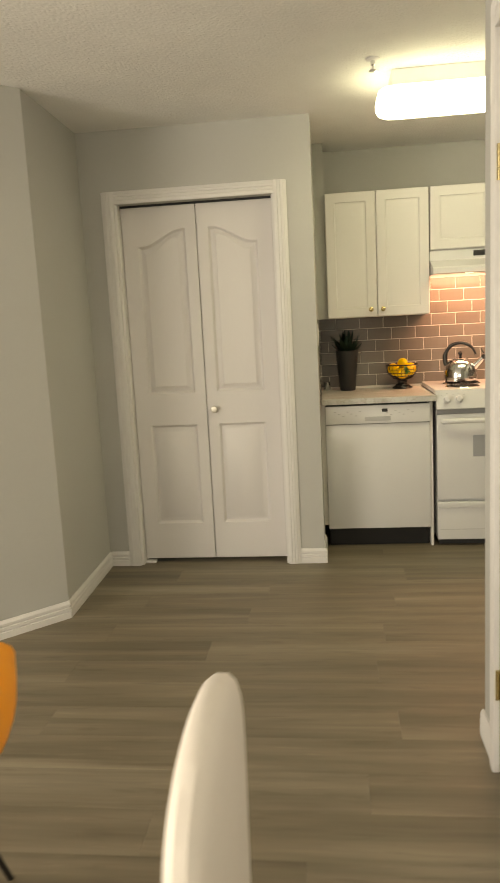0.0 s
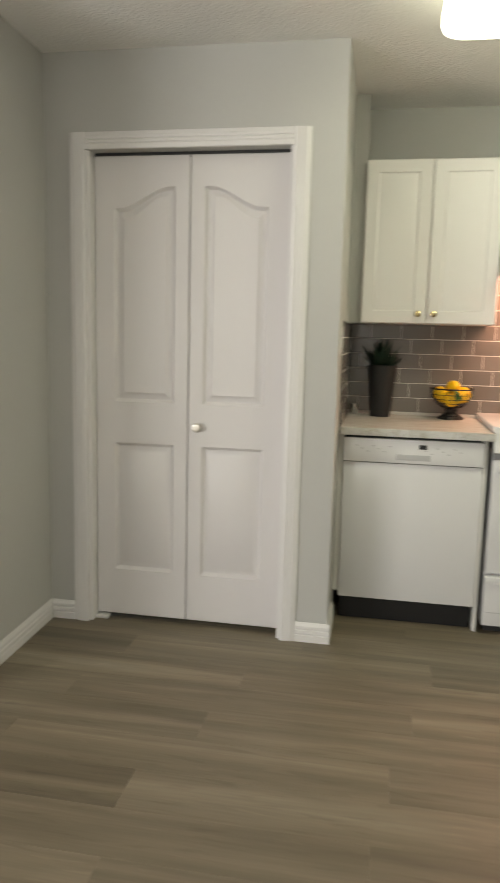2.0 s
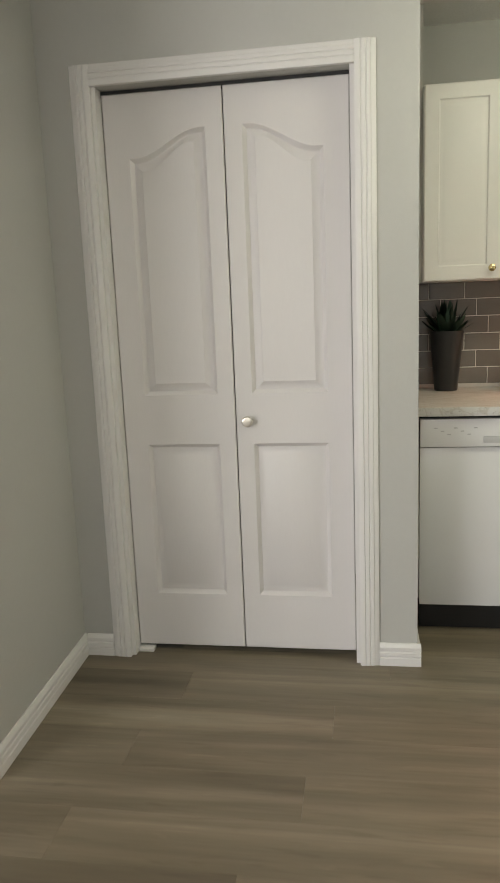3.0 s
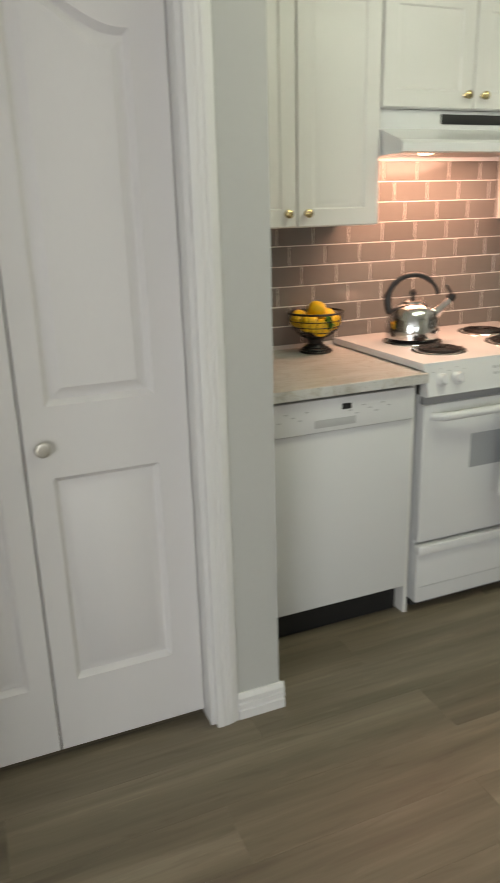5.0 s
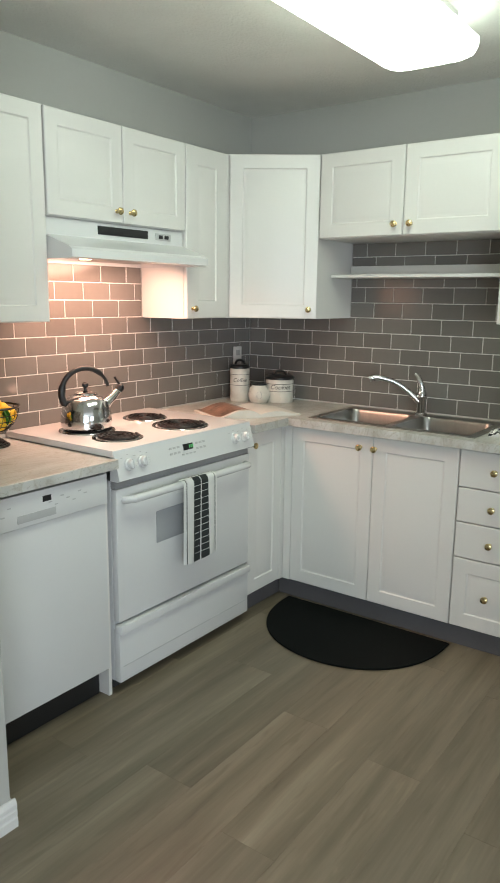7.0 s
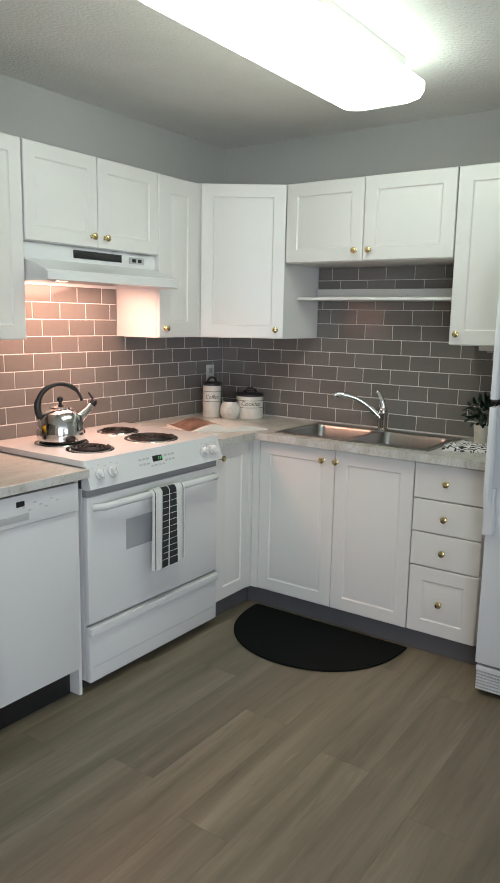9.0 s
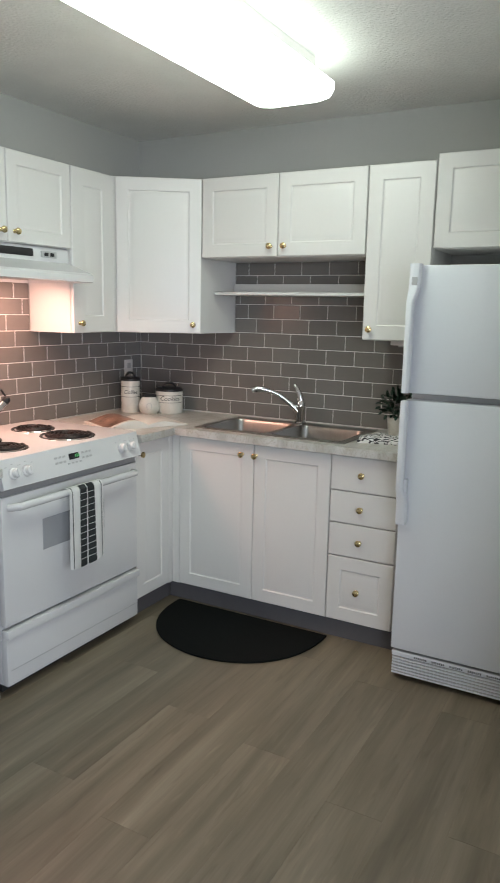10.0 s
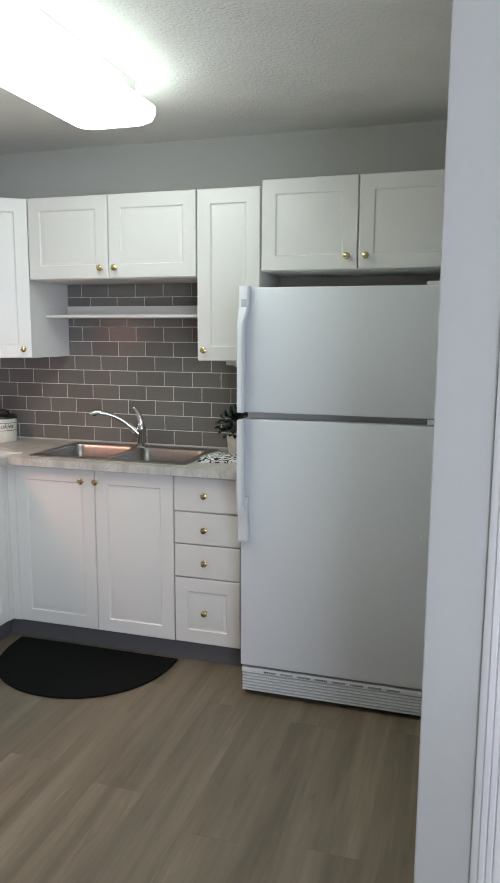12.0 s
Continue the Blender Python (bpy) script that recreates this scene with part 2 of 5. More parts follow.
def prism(outline, z0, z1, bevel=0.0):
    """A flat shape in x and y, from z0 to z1."""
    bm = bmesh.new()
    f = bm.faces.new([bm.verts.new((x, y, z0)) for x, y in outline])
    top = bmesh.ops.extrude_face_region(bm, geom=[f])["geom"]
    for v in top:
        if isinstance(v, bmesh.types.BMVert):
            v.co.z = z1
    bmesh.ops.recalc_face_normals(bm, faces=bm.faces)
    if bevel:
        es = [e for e in bm.edges if abs(e.verts[0].co.z - e.verts[1].co.z) < 1e-6]
        bmesh.ops.bevel(bm, geom=es, offset=bevel, segments=2, profile=0.6, affect="EDGES")
    return bm


def mesh_of(name, bm, material, smooth=False, turn=True):
    if turn:
        bmesh.ops.recalc_face_normals(bm, faces=bm.faces)
    me = bpy.data.meshes.new(name)
    bm.to_mesh(me)
    bm.free()
    me.materials.append(material)
    if smooth:
        me.shade_smooth()
        me.set_sharp_from_angle(angle=radians(38))
    return me


def part(name, bm, material, parent, label="", smooth=True):
    ob = new(name, mesh_of(name, bm, material, smooth, name not in ("leaf", "door", "drawer_front")))
    ob.parent = parent
    if label:
        tagged(ob, label)
    return ob


def thing(name, m, label, category, group=""):
    ob = new(name)
    ob.empty_display_size = 0.1
    ob.matrix_world = m
    return tagged(ob, label, category, group)


def setting(name, bm, material, label, category, smooth=False):
    return tagged(new(name, mesh_of(name, bm, material, smooth)), label, category, kind="structure")


def offset_loop(pts, d):
    """A closed counter-clockwise outline moved inward by d."""
    out, n = [], len(pts)
    if n > 12:
        # arched panel: shrink in width, lower the top, lift the foot
        left, right = pts[0][0], pts[1][0]
        k, mid = 1 - 2 * d / (right - left), (left + right) / 2
        return [Vector((mid + (p[0] - mid) * k, p[1] + (d if i < 2 else -d))) for i, p in enumerate(pts)]
    for i in range(n):
        p, a, b = Vector(pts[i]), Vector(pts[i - 1]), Vector(pts[(i + 1) % n])
        u, v = (p - a).normalized(), (b - p).normalized()
        nu, nv = Vector((-u.y, u.x)), Vector((-v.y, v.x))
        k = nu + nv
        out.append(p + k * (d / max(0.3, 1 + nu.dot(nv))))
    return out


def moulded_slab(w, h, t, panels, profile):
    """A door leaf in x and z with its face at y = 0 toward -y; panels are outlines (bottom two corners first), profile is (inset, depth) steps."""
    bm = bmesh.new()
    rim = 0.003

    def quad(a, b, c, d):
        bm.faces.new([bm.verts.new((p[0], 0, p[1])) for p in (a, b, c, d)])
    columns = {}
    for pts in panels:
        columns.setdefault((round(pts[0][0], 5), round(pts[1][0], 5)), []).append(pts)
    edge = rim
    for (xa, xb), col in sorted(columns.items()):
        quad((edge, rim), (xa, rim), (xa, h - rim), (edge, h - rim))
        col.sort(key=lambda q: q[0][1])
        low = rim
        tops = None
        for pts in col:
            z = pts[0][1]
            if tops is None:
                quad((xa, rim), (xb, rim), (xb, z), (xa, z))
            else:
                for p, q in zip(tops, tops[1:]):
                    quad(p, q, (q[0], z), (p[0], z))
            tops = list(pts[2:])[::-1]
        for p, q in zip(tops, tops[1:]):
            quad(p, q, (q[0], h - rim), (p[0], h - rim))
        edge = xb
    quad((edge, rim), (w - rim, rim), (w - rim, h - rim), (edge, h - rim))
    for pts in panels:
        prev = [bm.verts.new((p[0], 0, p[1])) for p in pts]
        for inset, depth in profile:
            cur = [bm.verts.new((p.x, depth, p.y)) for p in offset_loop(pts, inset)]
            for i in range(len(cur)):
                j = (i + 1) % len(cur)
                bm.faces.new((prev[i], prev[j], cur[j], cur[i]))
            prev = cur
        if len(prev) == 4:
            bm.faces.new(prev)
        else:
            top = [v.co.copy() for v in prev[2:]][::-1]
            base_z, base_y = prev[0].co.z, prev[0].co.y
            for p, q in zip(top, top[1:]):
                bm.faces.new([bm.verts.new(c) for c in ((p.x, base_y, base_z), (q.x, base_y, base_z), q, p)])
    outer = [bm.verts.new((x, 0, z)) for x, z in ((rim, rim), (w - rim, rim), (w - rim, h - rim), (rim, h - rim))]
    side = [bm.verts.new((x, rim, z)) for x, z in ((0, 0), (w, 0), (w, h), (0, h))]
    back = [bm.verts.new((x, t, z)) for x, z in ((0, 0), (w, 0), (w, h), (0, h))]
    for i in range(4):
        j = (i + 1) % 4
        bm.faces.new((outer[j], outer[i], side[i], side[j]))
        bm.faces.new((side[j], side[i], back[i], back[j]))
    bm.faces.new(back[::-1])
    return bm


def rect(x0, x1, z0, z1):
    return [(x0, z0), (x1, z0), (x1, z1), (x0, z1)]


def arch_panel(x0, x1, z0, z_low, z_high, rise):
    """A panel whose top sweeps up toward the door's meeting edge; rise +1 climbs with x, -1 falls, 0 peaks in the middle."""
    top = []
    for k in range(15):
        u = k / 14
        if rise == 0:
            s = 0.5 - 0.5 * math.cos(6.28318531 * u)
        else:
            s = u if rise > 0 else 1 - u
            s = min(1.0, max(0.0, (s - 0.08) / 0.84))
            s = s * s * (3 - 2 * s)
        top.append((x0 + (x1 - x0) * u, z_low + (z_high - z_low) * s))
    return [(x0, z0), (x1, z0)] + top[::-1]


GROOVE = [(0.013, 0.0150), (0.017, 0.0155), (0.042, 0.0020)]
FOIL = [(0.005, 0.0048), (0.009, 0.0051), (0.020, 0.0024), (0.034, 0.0004)]


def run_profile(profile, p0, p1, side):
    """Sweeps a profile of (out, up) pairs along the floor line p0 to p1; side is the unit way out of the wall."""
    bm = bmesh.new()
    ends = []
    for p in (p0, p1):
        ends.append([bm.verts.new((p[0] + side[0] * o, p[1] + side[1] * o, p[2] + u)) for o, u in profile])
    n = len(profile)
    for i in range(n):
        bm.faces.new((ends[0][i], ends[0][(i + 1) % n], ends[1][(i + 1) % n], ends[1][i]))
    bm.faces.new(ends[0][::-1])
    bm.faces.new(ends[1])
    return bm


BASE_PROFILE = [(0, 0), (0.013, 0), (0.013, 0.029), (0.0085, 0.033), (0.013, 0.037), (0.013, 0.051), (0.0085, 0.055), (0.012, 0.058), (0.012, 0.070), (0.008, 0.078), (0.005, 0.084), (0, 0.084)]


def casing_bar(length, width=0.068):
    """A ribbed casing upright: width along x, out toward -y, length along z."""
    prof = [(0, 0), (0, -0.016), (0.010, -0.019), (0.018, -0.019), (0.021, -0.015), (0.024, -0.018), (0.034, -0.018), (0.037, -0.014), (0.040, -0.017), (0.050, -0.016), (0.053, -0.012), (width - 0.004, -0.010), (width, -0.007), (width, 0)]
    bm = bmesh.new()
    ends = [[bm.verts.new((x, y, z)) for x, y in prof] for z in (0, length)]
    for i in range(len(prof)):
        j = (i + 1) % len(prof)
        bm.faces.new((ends[0][i], ends[0][j], ends[1][j], ends[1][i]))
    bm.faces.new(ends[0][::-1])
    bm.faces.new(ends[1])
    return bm


def knob_mesh():
    bm = lathe([(0, 0), (0.0085, 0), (0.0085, 0.003), (0.0045, 0.006), (0.005, 0.012), (0.011, 0.016), (0.0145, 0.021), (0.0135, 0.026), (0.008, 0.029), (0, 0.030)], 20)
    bmesh.ops.rotate(bm, verts=bm.verts, cent=(0, 0, 0), matrix=Matrix.Rotation(radians(90), 3, "X"))
    return bm


KNOB = mesh_of("knob", knob_mesh(), BRASS, True)


def knob_on(parent, x, y, z):
    k = new("knob", KNOB)
    k.parent = parent
    k.location = (x, y, z)
    return tagged(k, "round polished brass knob")


# ---- structure ----
setting("subfloor", box(ROOM_W, SINK_X + 0.1, ROOM_S, RANGE_Y + 0.1, -0.10, FLOOR - 0.006), DARK, "dark subfloor under the vinyl planks", "floor")
setting("ceiling", box(ROOM_W - 0.1, SINK_X + 0.1, ROOM_S - 0.1, RANGE_Y + 0.1, CEIL, CEIL + 0.1), CEILING, "off-white popcorn-textured ceiling", "ceiling")
wall_range = setting("wall_north", box(PILLAR_X, SINK_X + 0.1, RANGE_Y, RANGE_Y + 0.1, FLOOR, CEIL), WALL, "greige painted kitchen wall behind the range", "wall")
wall_sink = setting("wall_east", box(SINK_X, SINK_X + 0.1, 2.10, RANGE_Y, FLOOR, CEIL), WALL, "greige painted kitchen wall behind the sink", "wall")
setting("wall_south_kitchen", box(ENTRY_X + 0.11, SINK_X + 0.1, 2.0, 2.10, FLOOR, CEIL), WALL, "greige painted wall beside the refrigerator", "wall")

DX0, DX1, DTOP = -0.986, -0.126, 2.005       # closet opening
bm = box(LEFT_X - 0.1, DX0, CLOSET_Y, CLOSET_Y + 0.11, FLOOR, CEIL)
box_into(bm, DX1, PILLAR_X - 0.11, CLOSET_Y, CLOSET_Y + 0.11, FLOOR, CEIL)
box_into(bm, DX0, DX1, CLOSET_Y, CLOSET_Y + 0.11, DTOP, CEIL)
setting("wall_closet", bm, WALL, "greige painted wall round the closet doors", "wall")
wall_pillar = setting("wall_closet_end", box(PILLAR_X - 0.11, PILLAR_X, CLOSET_Y, RANGE_Y + 0.1, FLOOR, CEIL), WALL, "greige painted wall end beside the dishwasher", "wall")
setting("wall_closet_back", box(LEFT_X - 0.1, PILLAR_X - 0.11, RANGE_Y, RANGE_Y + 0.1, FLOOR, CEIL), WALL, "plain painted back of the closet", "wall")

BEND, FAR = (-1.148, 3.135), (-2.08, 2.17)
setting("wall_west", prism([(LEFT_X, CLOSET_Y), (LEFT_X - 0.1, CLOSET_Y), (LEFT_X - 0.1, BEND[1] + 0.042), BEND], FLOOR, CEIL), WALL, "greige painted wall beside the closet", "wall")
setting("wall_angled", prism([BEND, (LEFT_X - 0.1, BEND[1] + 0.042), (FAR[0] - 0.1, FAR[1] + 0.042), FAR], FLOOR, CEIL), WALL, "greige painted angled wall", "wall")
setting("wall_west_far", prism([FAR, (FAR[0] - 0.1, FAR[1] + 0.042), (ROOM_W - 0.1, FAR[1] + 0.042), (ROOM_W - 0.1, FAR[1])], FLOOR, CEIL), WALL, "plain greige wall of the dining room", "wall")
y0, y1, z0, z1 = WINDOW
bm = box(ROOM_W - 0.1, ROOM_W, ROOM_S, y0, FLOOR, CEIL)
box_into(bm, ROOM_W - 0.1, ROOM_W, y1, FAR[1], FLOOR, CEIL)
box_into(bm, ROOM_W - 0.1, ROOM_W, y0, y1, FLOOR, z0)
box_into(bm, ROOM_W - 0.1, ROOM_W, y0, y1, z1, CEIL)
setting("wall_window", bm, WALL, "greige dining room wall with a wide window", "wall")
REAR = (-1.95, -0.15, 0.75, 2.13)             # x0, x1, z0, z1 of the rear window added for fill light
bm = box(ROOM_W - 0.1, REAR[0], ROOM_S - 0.1, ROOM_S, FLOOR, CEIL)
box_into(bm, REAR[1], ENTRY_X + 0.11, ROOM_S - 0.1, ROOM_S, FLOOR, CEIL)
box_into(bm, REAR[0], REAR[1], ROOM_S - 0.1, ROOM_S, FLOOR, REAR[2])
box_into(bm, REAR[0], REAR[1], ROOM_S - 0.1, ROOM_S, REAR[3], CEIL)
setting("wall_south", bm, WALL, "greige rear wall of the dining room with an opening added for fill light", "wall")

EY0, EY1, ETOP = 1.197, 1.967, 2.03          # white side door in the stub wall
bm = box(ENTRY_X, ENTRY_X + 0.11, EY1, ENTRY_END, FLOOR, CEIL, 0.004)
box_into(bm, ENTRY_X, ENTRY_X + 0.11, ROOM_S, EY0, FLOOR, CEIL)
box_into(bm, ENTRY_X, ENTRY_X + 0.11, EY0, EY1, ETOP, CEIL)
setting("wall_entry", bm, WALL, "greige painted wall end with a white door", "wall")

along = Vector((FAR[0] - BEND[0], FAR[1] - BEND[1])).normalized()
for p0, p1, side in [
        ((DX1 + 0.068, CLOSET_Y, FLOOR), (PILLAR_X + 0.013, CLOSET_Y, FLOOR), (0, -1)),
        ((PILLAR_X, CLOSET_Y, FLOOR), (PILLAR_X, 4.14, FLOOR), (1, 0)),
        ((LEFT_X + 0.013, CLOSET_Y, FLOOR), (DX0 - 0.068, CLOSET_Y, FLOOR), (0, -1)),
        ((BEND[0], BEND[1] - 0.005, FLOOR), (LEFT_X, CLOSET_Y, FLOOR), (1, 0)),
        ((BEND[0] + 0.004, BEND[1] - 0.004, FLOOR), (FAR[0], FAR[1], FLOOR), (-along.y, along.x)),
        ((ENTRY_X, EY1 + 0.068, FLOOR), (ENTRY_X, ENTRY_END + 0.013, FLOOR), (-1, 0)),
        ((ENTRY_X, ENTRY_END, FLOOR), (ENTRY_X + 0.11, ENTRY_END, FLOOR), (0, 1)),
        ((ENTRY_X, ROOM_S, FLOOR), (ENTRY_X, EY0 - 0.07, FLOOR), (-1, 0))]:
    setting("baseboard", run_profile(BASE_PROFILE, p0, p1, side), TRIM, "white ribbed baseboard along the wall", "baseboard")

# closet doors: ribbed casing, two hinged leaves
closet = thing("closet_door_casing", pose(0, CLOSET_Y, FLOOR), "white ribbed casing round the closet doors", "door frame")
closet["kind"] = "structure"
bm = casing_bar(DTOP - FLOOR + 0.066)
bmesh.ops.transform(bm, verts=bm.verts, matrix=pose(DX1, 0, 0))
part("casing_upright", bm, TRIM, closet)
bm = casing_bar(DTOP - FLOOR + 0.066)
bmesh.ops.transform(bm, verts=bm.verts, matrix=Matrix.Translation((DX0, 0, 0)) @ Matrix.Diagonal((-1, 1, 1, 1)))
part("casing_upright", bm, TRIM, closet)
bm = casing_bar(DX1 - DX0)
bmesh.ops.transform(bm, verts=bm.verts, matrix=Matrix.Translation((DX0, -0.001, DTOP - FLOOR)) @ Matrix(((0, 0, 1, 0), (0, 1, 0, 0), (1, 0, 0, 0), (0, 0, 0, 1))))
part("casing_head", bm, TRIM, closet)
bm = box(DX0, DX0 + 0.014, 0.001, 0.108, 0, DTOP - FLOOR)
box_into(bm, DX1 - 0.014, DX1, 0.001, 0.108, 0, DTOP - FLOOR)
part("jamb", bm, TRIM, closet)
part("track", box(DX0 + 0.014, DX1 - 0.014, 0.055, 0.09, DTOP - FLOOR - 0.022, DTOP - FLOOR - 0.001), DARK, closet, "dark steel door track")
part("floor_bracket", box(DX0 + 0.015, DX0 + 0.075, 0.028, 0.07, 0, 0.014, 0.002), TRIM, closet)

LEAF_W, LEAF_H = (DX1 - DX0 - 0.036) / 2, 1.984
for side in (0, 1):
    leaf_x = DX0 + 0.016 + side * (LEAF_W + 0.004)
    d = thing("closet_door", pose(leaf_x, CLOSET_Y + 0.052, 0.008), "white moulded closet door leaf with arched panel, closed", "closet door", "closet door leaves")
    a, b = (0.085, 0.060) if side == 0 else (0.060, 0.085)
    panels = [rect(a, LEAF_W - b, 0.21, 0.785), arch_panel(a, LEAF_W - b, 0.965, 1.775, 1.86, 1 if side == 0 else -1)]
    part("leaf", moulded_slab(LEAF_W, LEAF_H, 0.034, panels, GROOVE), DOOR, d)
    if side:
        bm = lathe([(0, 0), (0.011, 0), (0.009, 0.008), (0.017, 0.016), (0.020, 0.024), (0.017, 0.031), (0.010, 0.033), (0, 0.031)], 24)
        bmesh.ops.transform(bm, verts=bm.verts, matrix=pose(0.042, 0, 0.868, 90))
        part("knob", bm, NICKEL, d, "round satin nickel door knob")

# white side door, closed, hinged at its far edge
entry = thing("door_1", pose(ENTRY_X + 0.004, EY1 - 0.006, 0.002, 0, 0, -90), "white moulded panel door, closed, with brass hinges", "door")
entry["kind"] = "structure"
W = EY1 - EY0 - 0.012
panels = [rect(0.11, W / 2 - 0.045, 0.2, 0.70), rect(W / 2 + 0.045, W - 0.11, 0.2, 0.70),
          arch_panel(0.11, W / 2 - 0.045, 0.88, 1.68, 1.80, 1), arch_panel(W / 2 + 0.045, W - 0.11, 0.88, 1.68, 1.80, -1)]
part("leaf", moulded_slab(W, 2.01, 0.036, panels, GROOVE), TRIM, entry)
for z in (0.262, 1.705):
    bm = box(-0.010, 0.020, -0.004, 0.004, z - 0.045, z + 0.045, 0.001)
    for k in range(3):
        tube_into(bm, [(-0.003, -0.009, z - 0.045 + k * 0.0305), (-0.003, -0.009, z - 0.016 + k * 0.0305)], 0.0065, 10)
    part("hinge", bm, BRASS, entry, "brass butt hinge")
frame_1 = thing("door_casing_1", pose(ENTRY_X, 0, FLOOR, 0, 0, -90), "white ribbed casing round the side door", "door frame")
frame_1["kind"] = "structure"
bm = casing_bar(ETOP - FLOOR + 0.068)
bmesh.ops.transform(bm, verts=bm.verts, matrix=Matrix.Translation((-EY1, 0, 0)) @ Matrix.Diagonal((-1, 1, 1, 1)))
part("casing_upright", bm, TRIM, frame_1)
bm = casing_bar(ETOP - FLOOR + 0.068)
bmesh.ops.transform(bm, verts=bm.verts, matrix=pose(-EY0, 0, 0))
part("casing_upright", bm, TRIM, frame_1)
bm = casing_bar(EY1 - EY0)
bmesh.ops.transform(bm, verts=bm.verts, matrix=Matrix.Translation((-EY1, -0.001, ETOP - FLOOR)) @ Matrix(((0, 0, 1, 0), (0, 1, 0, 0), (1, 0, 0, 0), (0, 0, 0, 1))))
part("casing_head", bm, TRIM, frame_1)

# window behind the walker
win = thing("window_1", pose(ROOM_W, 0, 0), "wide white-framed window behind the walker", "window")
win["kind"] = "structure"
for nm, a in (("window_frame", (-0.09, -0.05, y0, y0 + 0.05, z0, z1)), ("window_frame", (-0.09, -0.05, y1 - 0.05, y1, z0, z1)),
              ("window_frame", (-0.09, -0.05, y0 + 0.05, y1 - 0.05, z1 - 0.05, z1)), ("window_frame", (-0.09, -0.05, y0 + 0.05, y1 - 0.05, z0, z0 + 0.05)), ("window_sill", (0.001, 0.05, y0 - 0.03, y1 + 0.03, z0 - 0.03, z0))):
    part(nm, box(*a), TRIM, win)

# unseen rear window, added as the opening for the fill lamp
win = thing("rear_fill_window", pose(0, ROOM_S, 0), "unseen white-framed rear window added to let in fill light", "window")
win["kind"] = "structure"
for a in ((REAR[0], REAR[0] + 0.05, -0.09, -0.05, REAR[2], REAR[3]), (REAR[1] - 0.05, REAR[1], -0.09, -0.05, REAR[2], REAR[3]), (REAR[0] + 0.05, REAR[1] - 0.05, -0.09, -0.05, REAR[3] - 0.05, REAR[3]), (REAR[0] + 0.05, REAR[1] - 0.05, -0.09, -0.05, REAR[2], REAR[2] + 0.05)):
    part("window_frame", box(*a), TRIM, win)

# ---- ceiling fixtures ----
LX0, LX1, LY0, LY1 = 0.385, 1.625, 3.245, 3.585
fix = thing("ceiling_light", pose(0, 0, 0), "lit white acrylic wraparound fluorescent ceiling light", "ceiling light")
part("pan", box(LX0 + 0.060, LX1 - 0.060, LY0 + 0.075, LY1 - 0.075, CEIL - 0.082, CEIL - 0.001, 0.004), TRIM, fix, "white sheet steel pan")

# added opaque plate, holds the diffuser's upward light off the ceiling
part("glow_block", box(LX0 + 0.032, LX1 - 0.032, LY0 + 0.032, LY1 - 0.032, CEIL - 0.0865, CEIL - 0.0795, 0.002), TRIM, fix)


def rounded(x0, x1, y0, y1, r, n=8):
    pts = []
    for cx, cy, a0 in ((x1 - r, y0 + r, -90), (x1 - r, y1 - r, 0), (x0 + r, y1 - r, 90), (x0 + r, y0 + r, 180)):
        for k in range(n + 1):
            a = radians(a0 + 90 * k / n)
            pts.append((cx + r * math.cos(a), cy + r * math.sin(a)))
    return pts


bm = bmesh.new()
prev = None
for inset, z in ((0.035, CEIL - 0.081), (0.012, CEIL - 0.084), (0.0, CEIL - 0.092), (0.0, CEIL - 0.116), (0.010, CEIL - 0.138), (0.030, CEIL - 0.149), (0.060, CEIL - 0.153)):
    ring = [bm.verts.new((x, y, z)) for x, y in rounded(LX0 + inset, LX1 - inset, LY0 + inset, LY1 - inset, 0.07 - inset * 0.4)]
    if prev:
        for i in range(len(ring)):
            bm.faces.new((prev[i], prev[(i + 1) % len(ring)], ring[(i + 1) % len(ring)], ring[i]))
    prev = ring
bm.faces.new(prev)
part("diffuser", bm, DIFFUSER, fix, "glowing acrylic diffuser")

spr = thing("sprinkler_head", pose(0.355, 3.175, CEIL), "small chrome fire sprinkler in the ceiling", "sprinkler")
part("escutcheon", lathe([(0, 0), (0.030, 0), (0.027, -0.006), (0.014, -0.010), (0, -0.010)], 24), TRIM, spr)
part("stem", lathe([(0.009, -0.009), (0.009, -0.025), (0.004, -0.03), (0.004, -0.045), (0, -0.045)], 14), CHROME, spr)
part("deflector", lathe([(0, -0.045), (0.017, -0.046), (0.017, -0.049), (0, -0.05)], 18), CHROME, spr)


# ---- cabinets ----
def cabinet(name, m, w, h, depth, doors, label, group, top=True):
    """A carcass w wide; doors: (x0, x1, z0, z1, knob x, knob z or None, margins, panelled)."""
    c = thing(name, m, label, "kitchen cabinet", group)
    part("body", box(0.0015, w - 0.0015, 0.020, depth, 0, h, 0.001), CABINET, c)
    for x0, x1, z0, z1, kx, kz, mar, panelled in doors:
        g = 0.0025
        pw, ph = x1 - x0 - 2 * g, z1 - z0 - 2 * g
        pan = [rect(mar, pw - mar, mar, ph - mar)] if panelled else []
        nm = "drawer_front" if kz is not None and (z1 - z0) < 0.33 and name == "drawer_cabinet" else "door"
        d = part(nm, moulded_slab(pw, ph, 0.018, pan, FOIL), CABINET, c)
        d.location = (x0 + g, 0, z0 + g)
        if kx is not None:
            knob_on(d, kx - x0 - g, 0, kz - z0 - g)
    return c


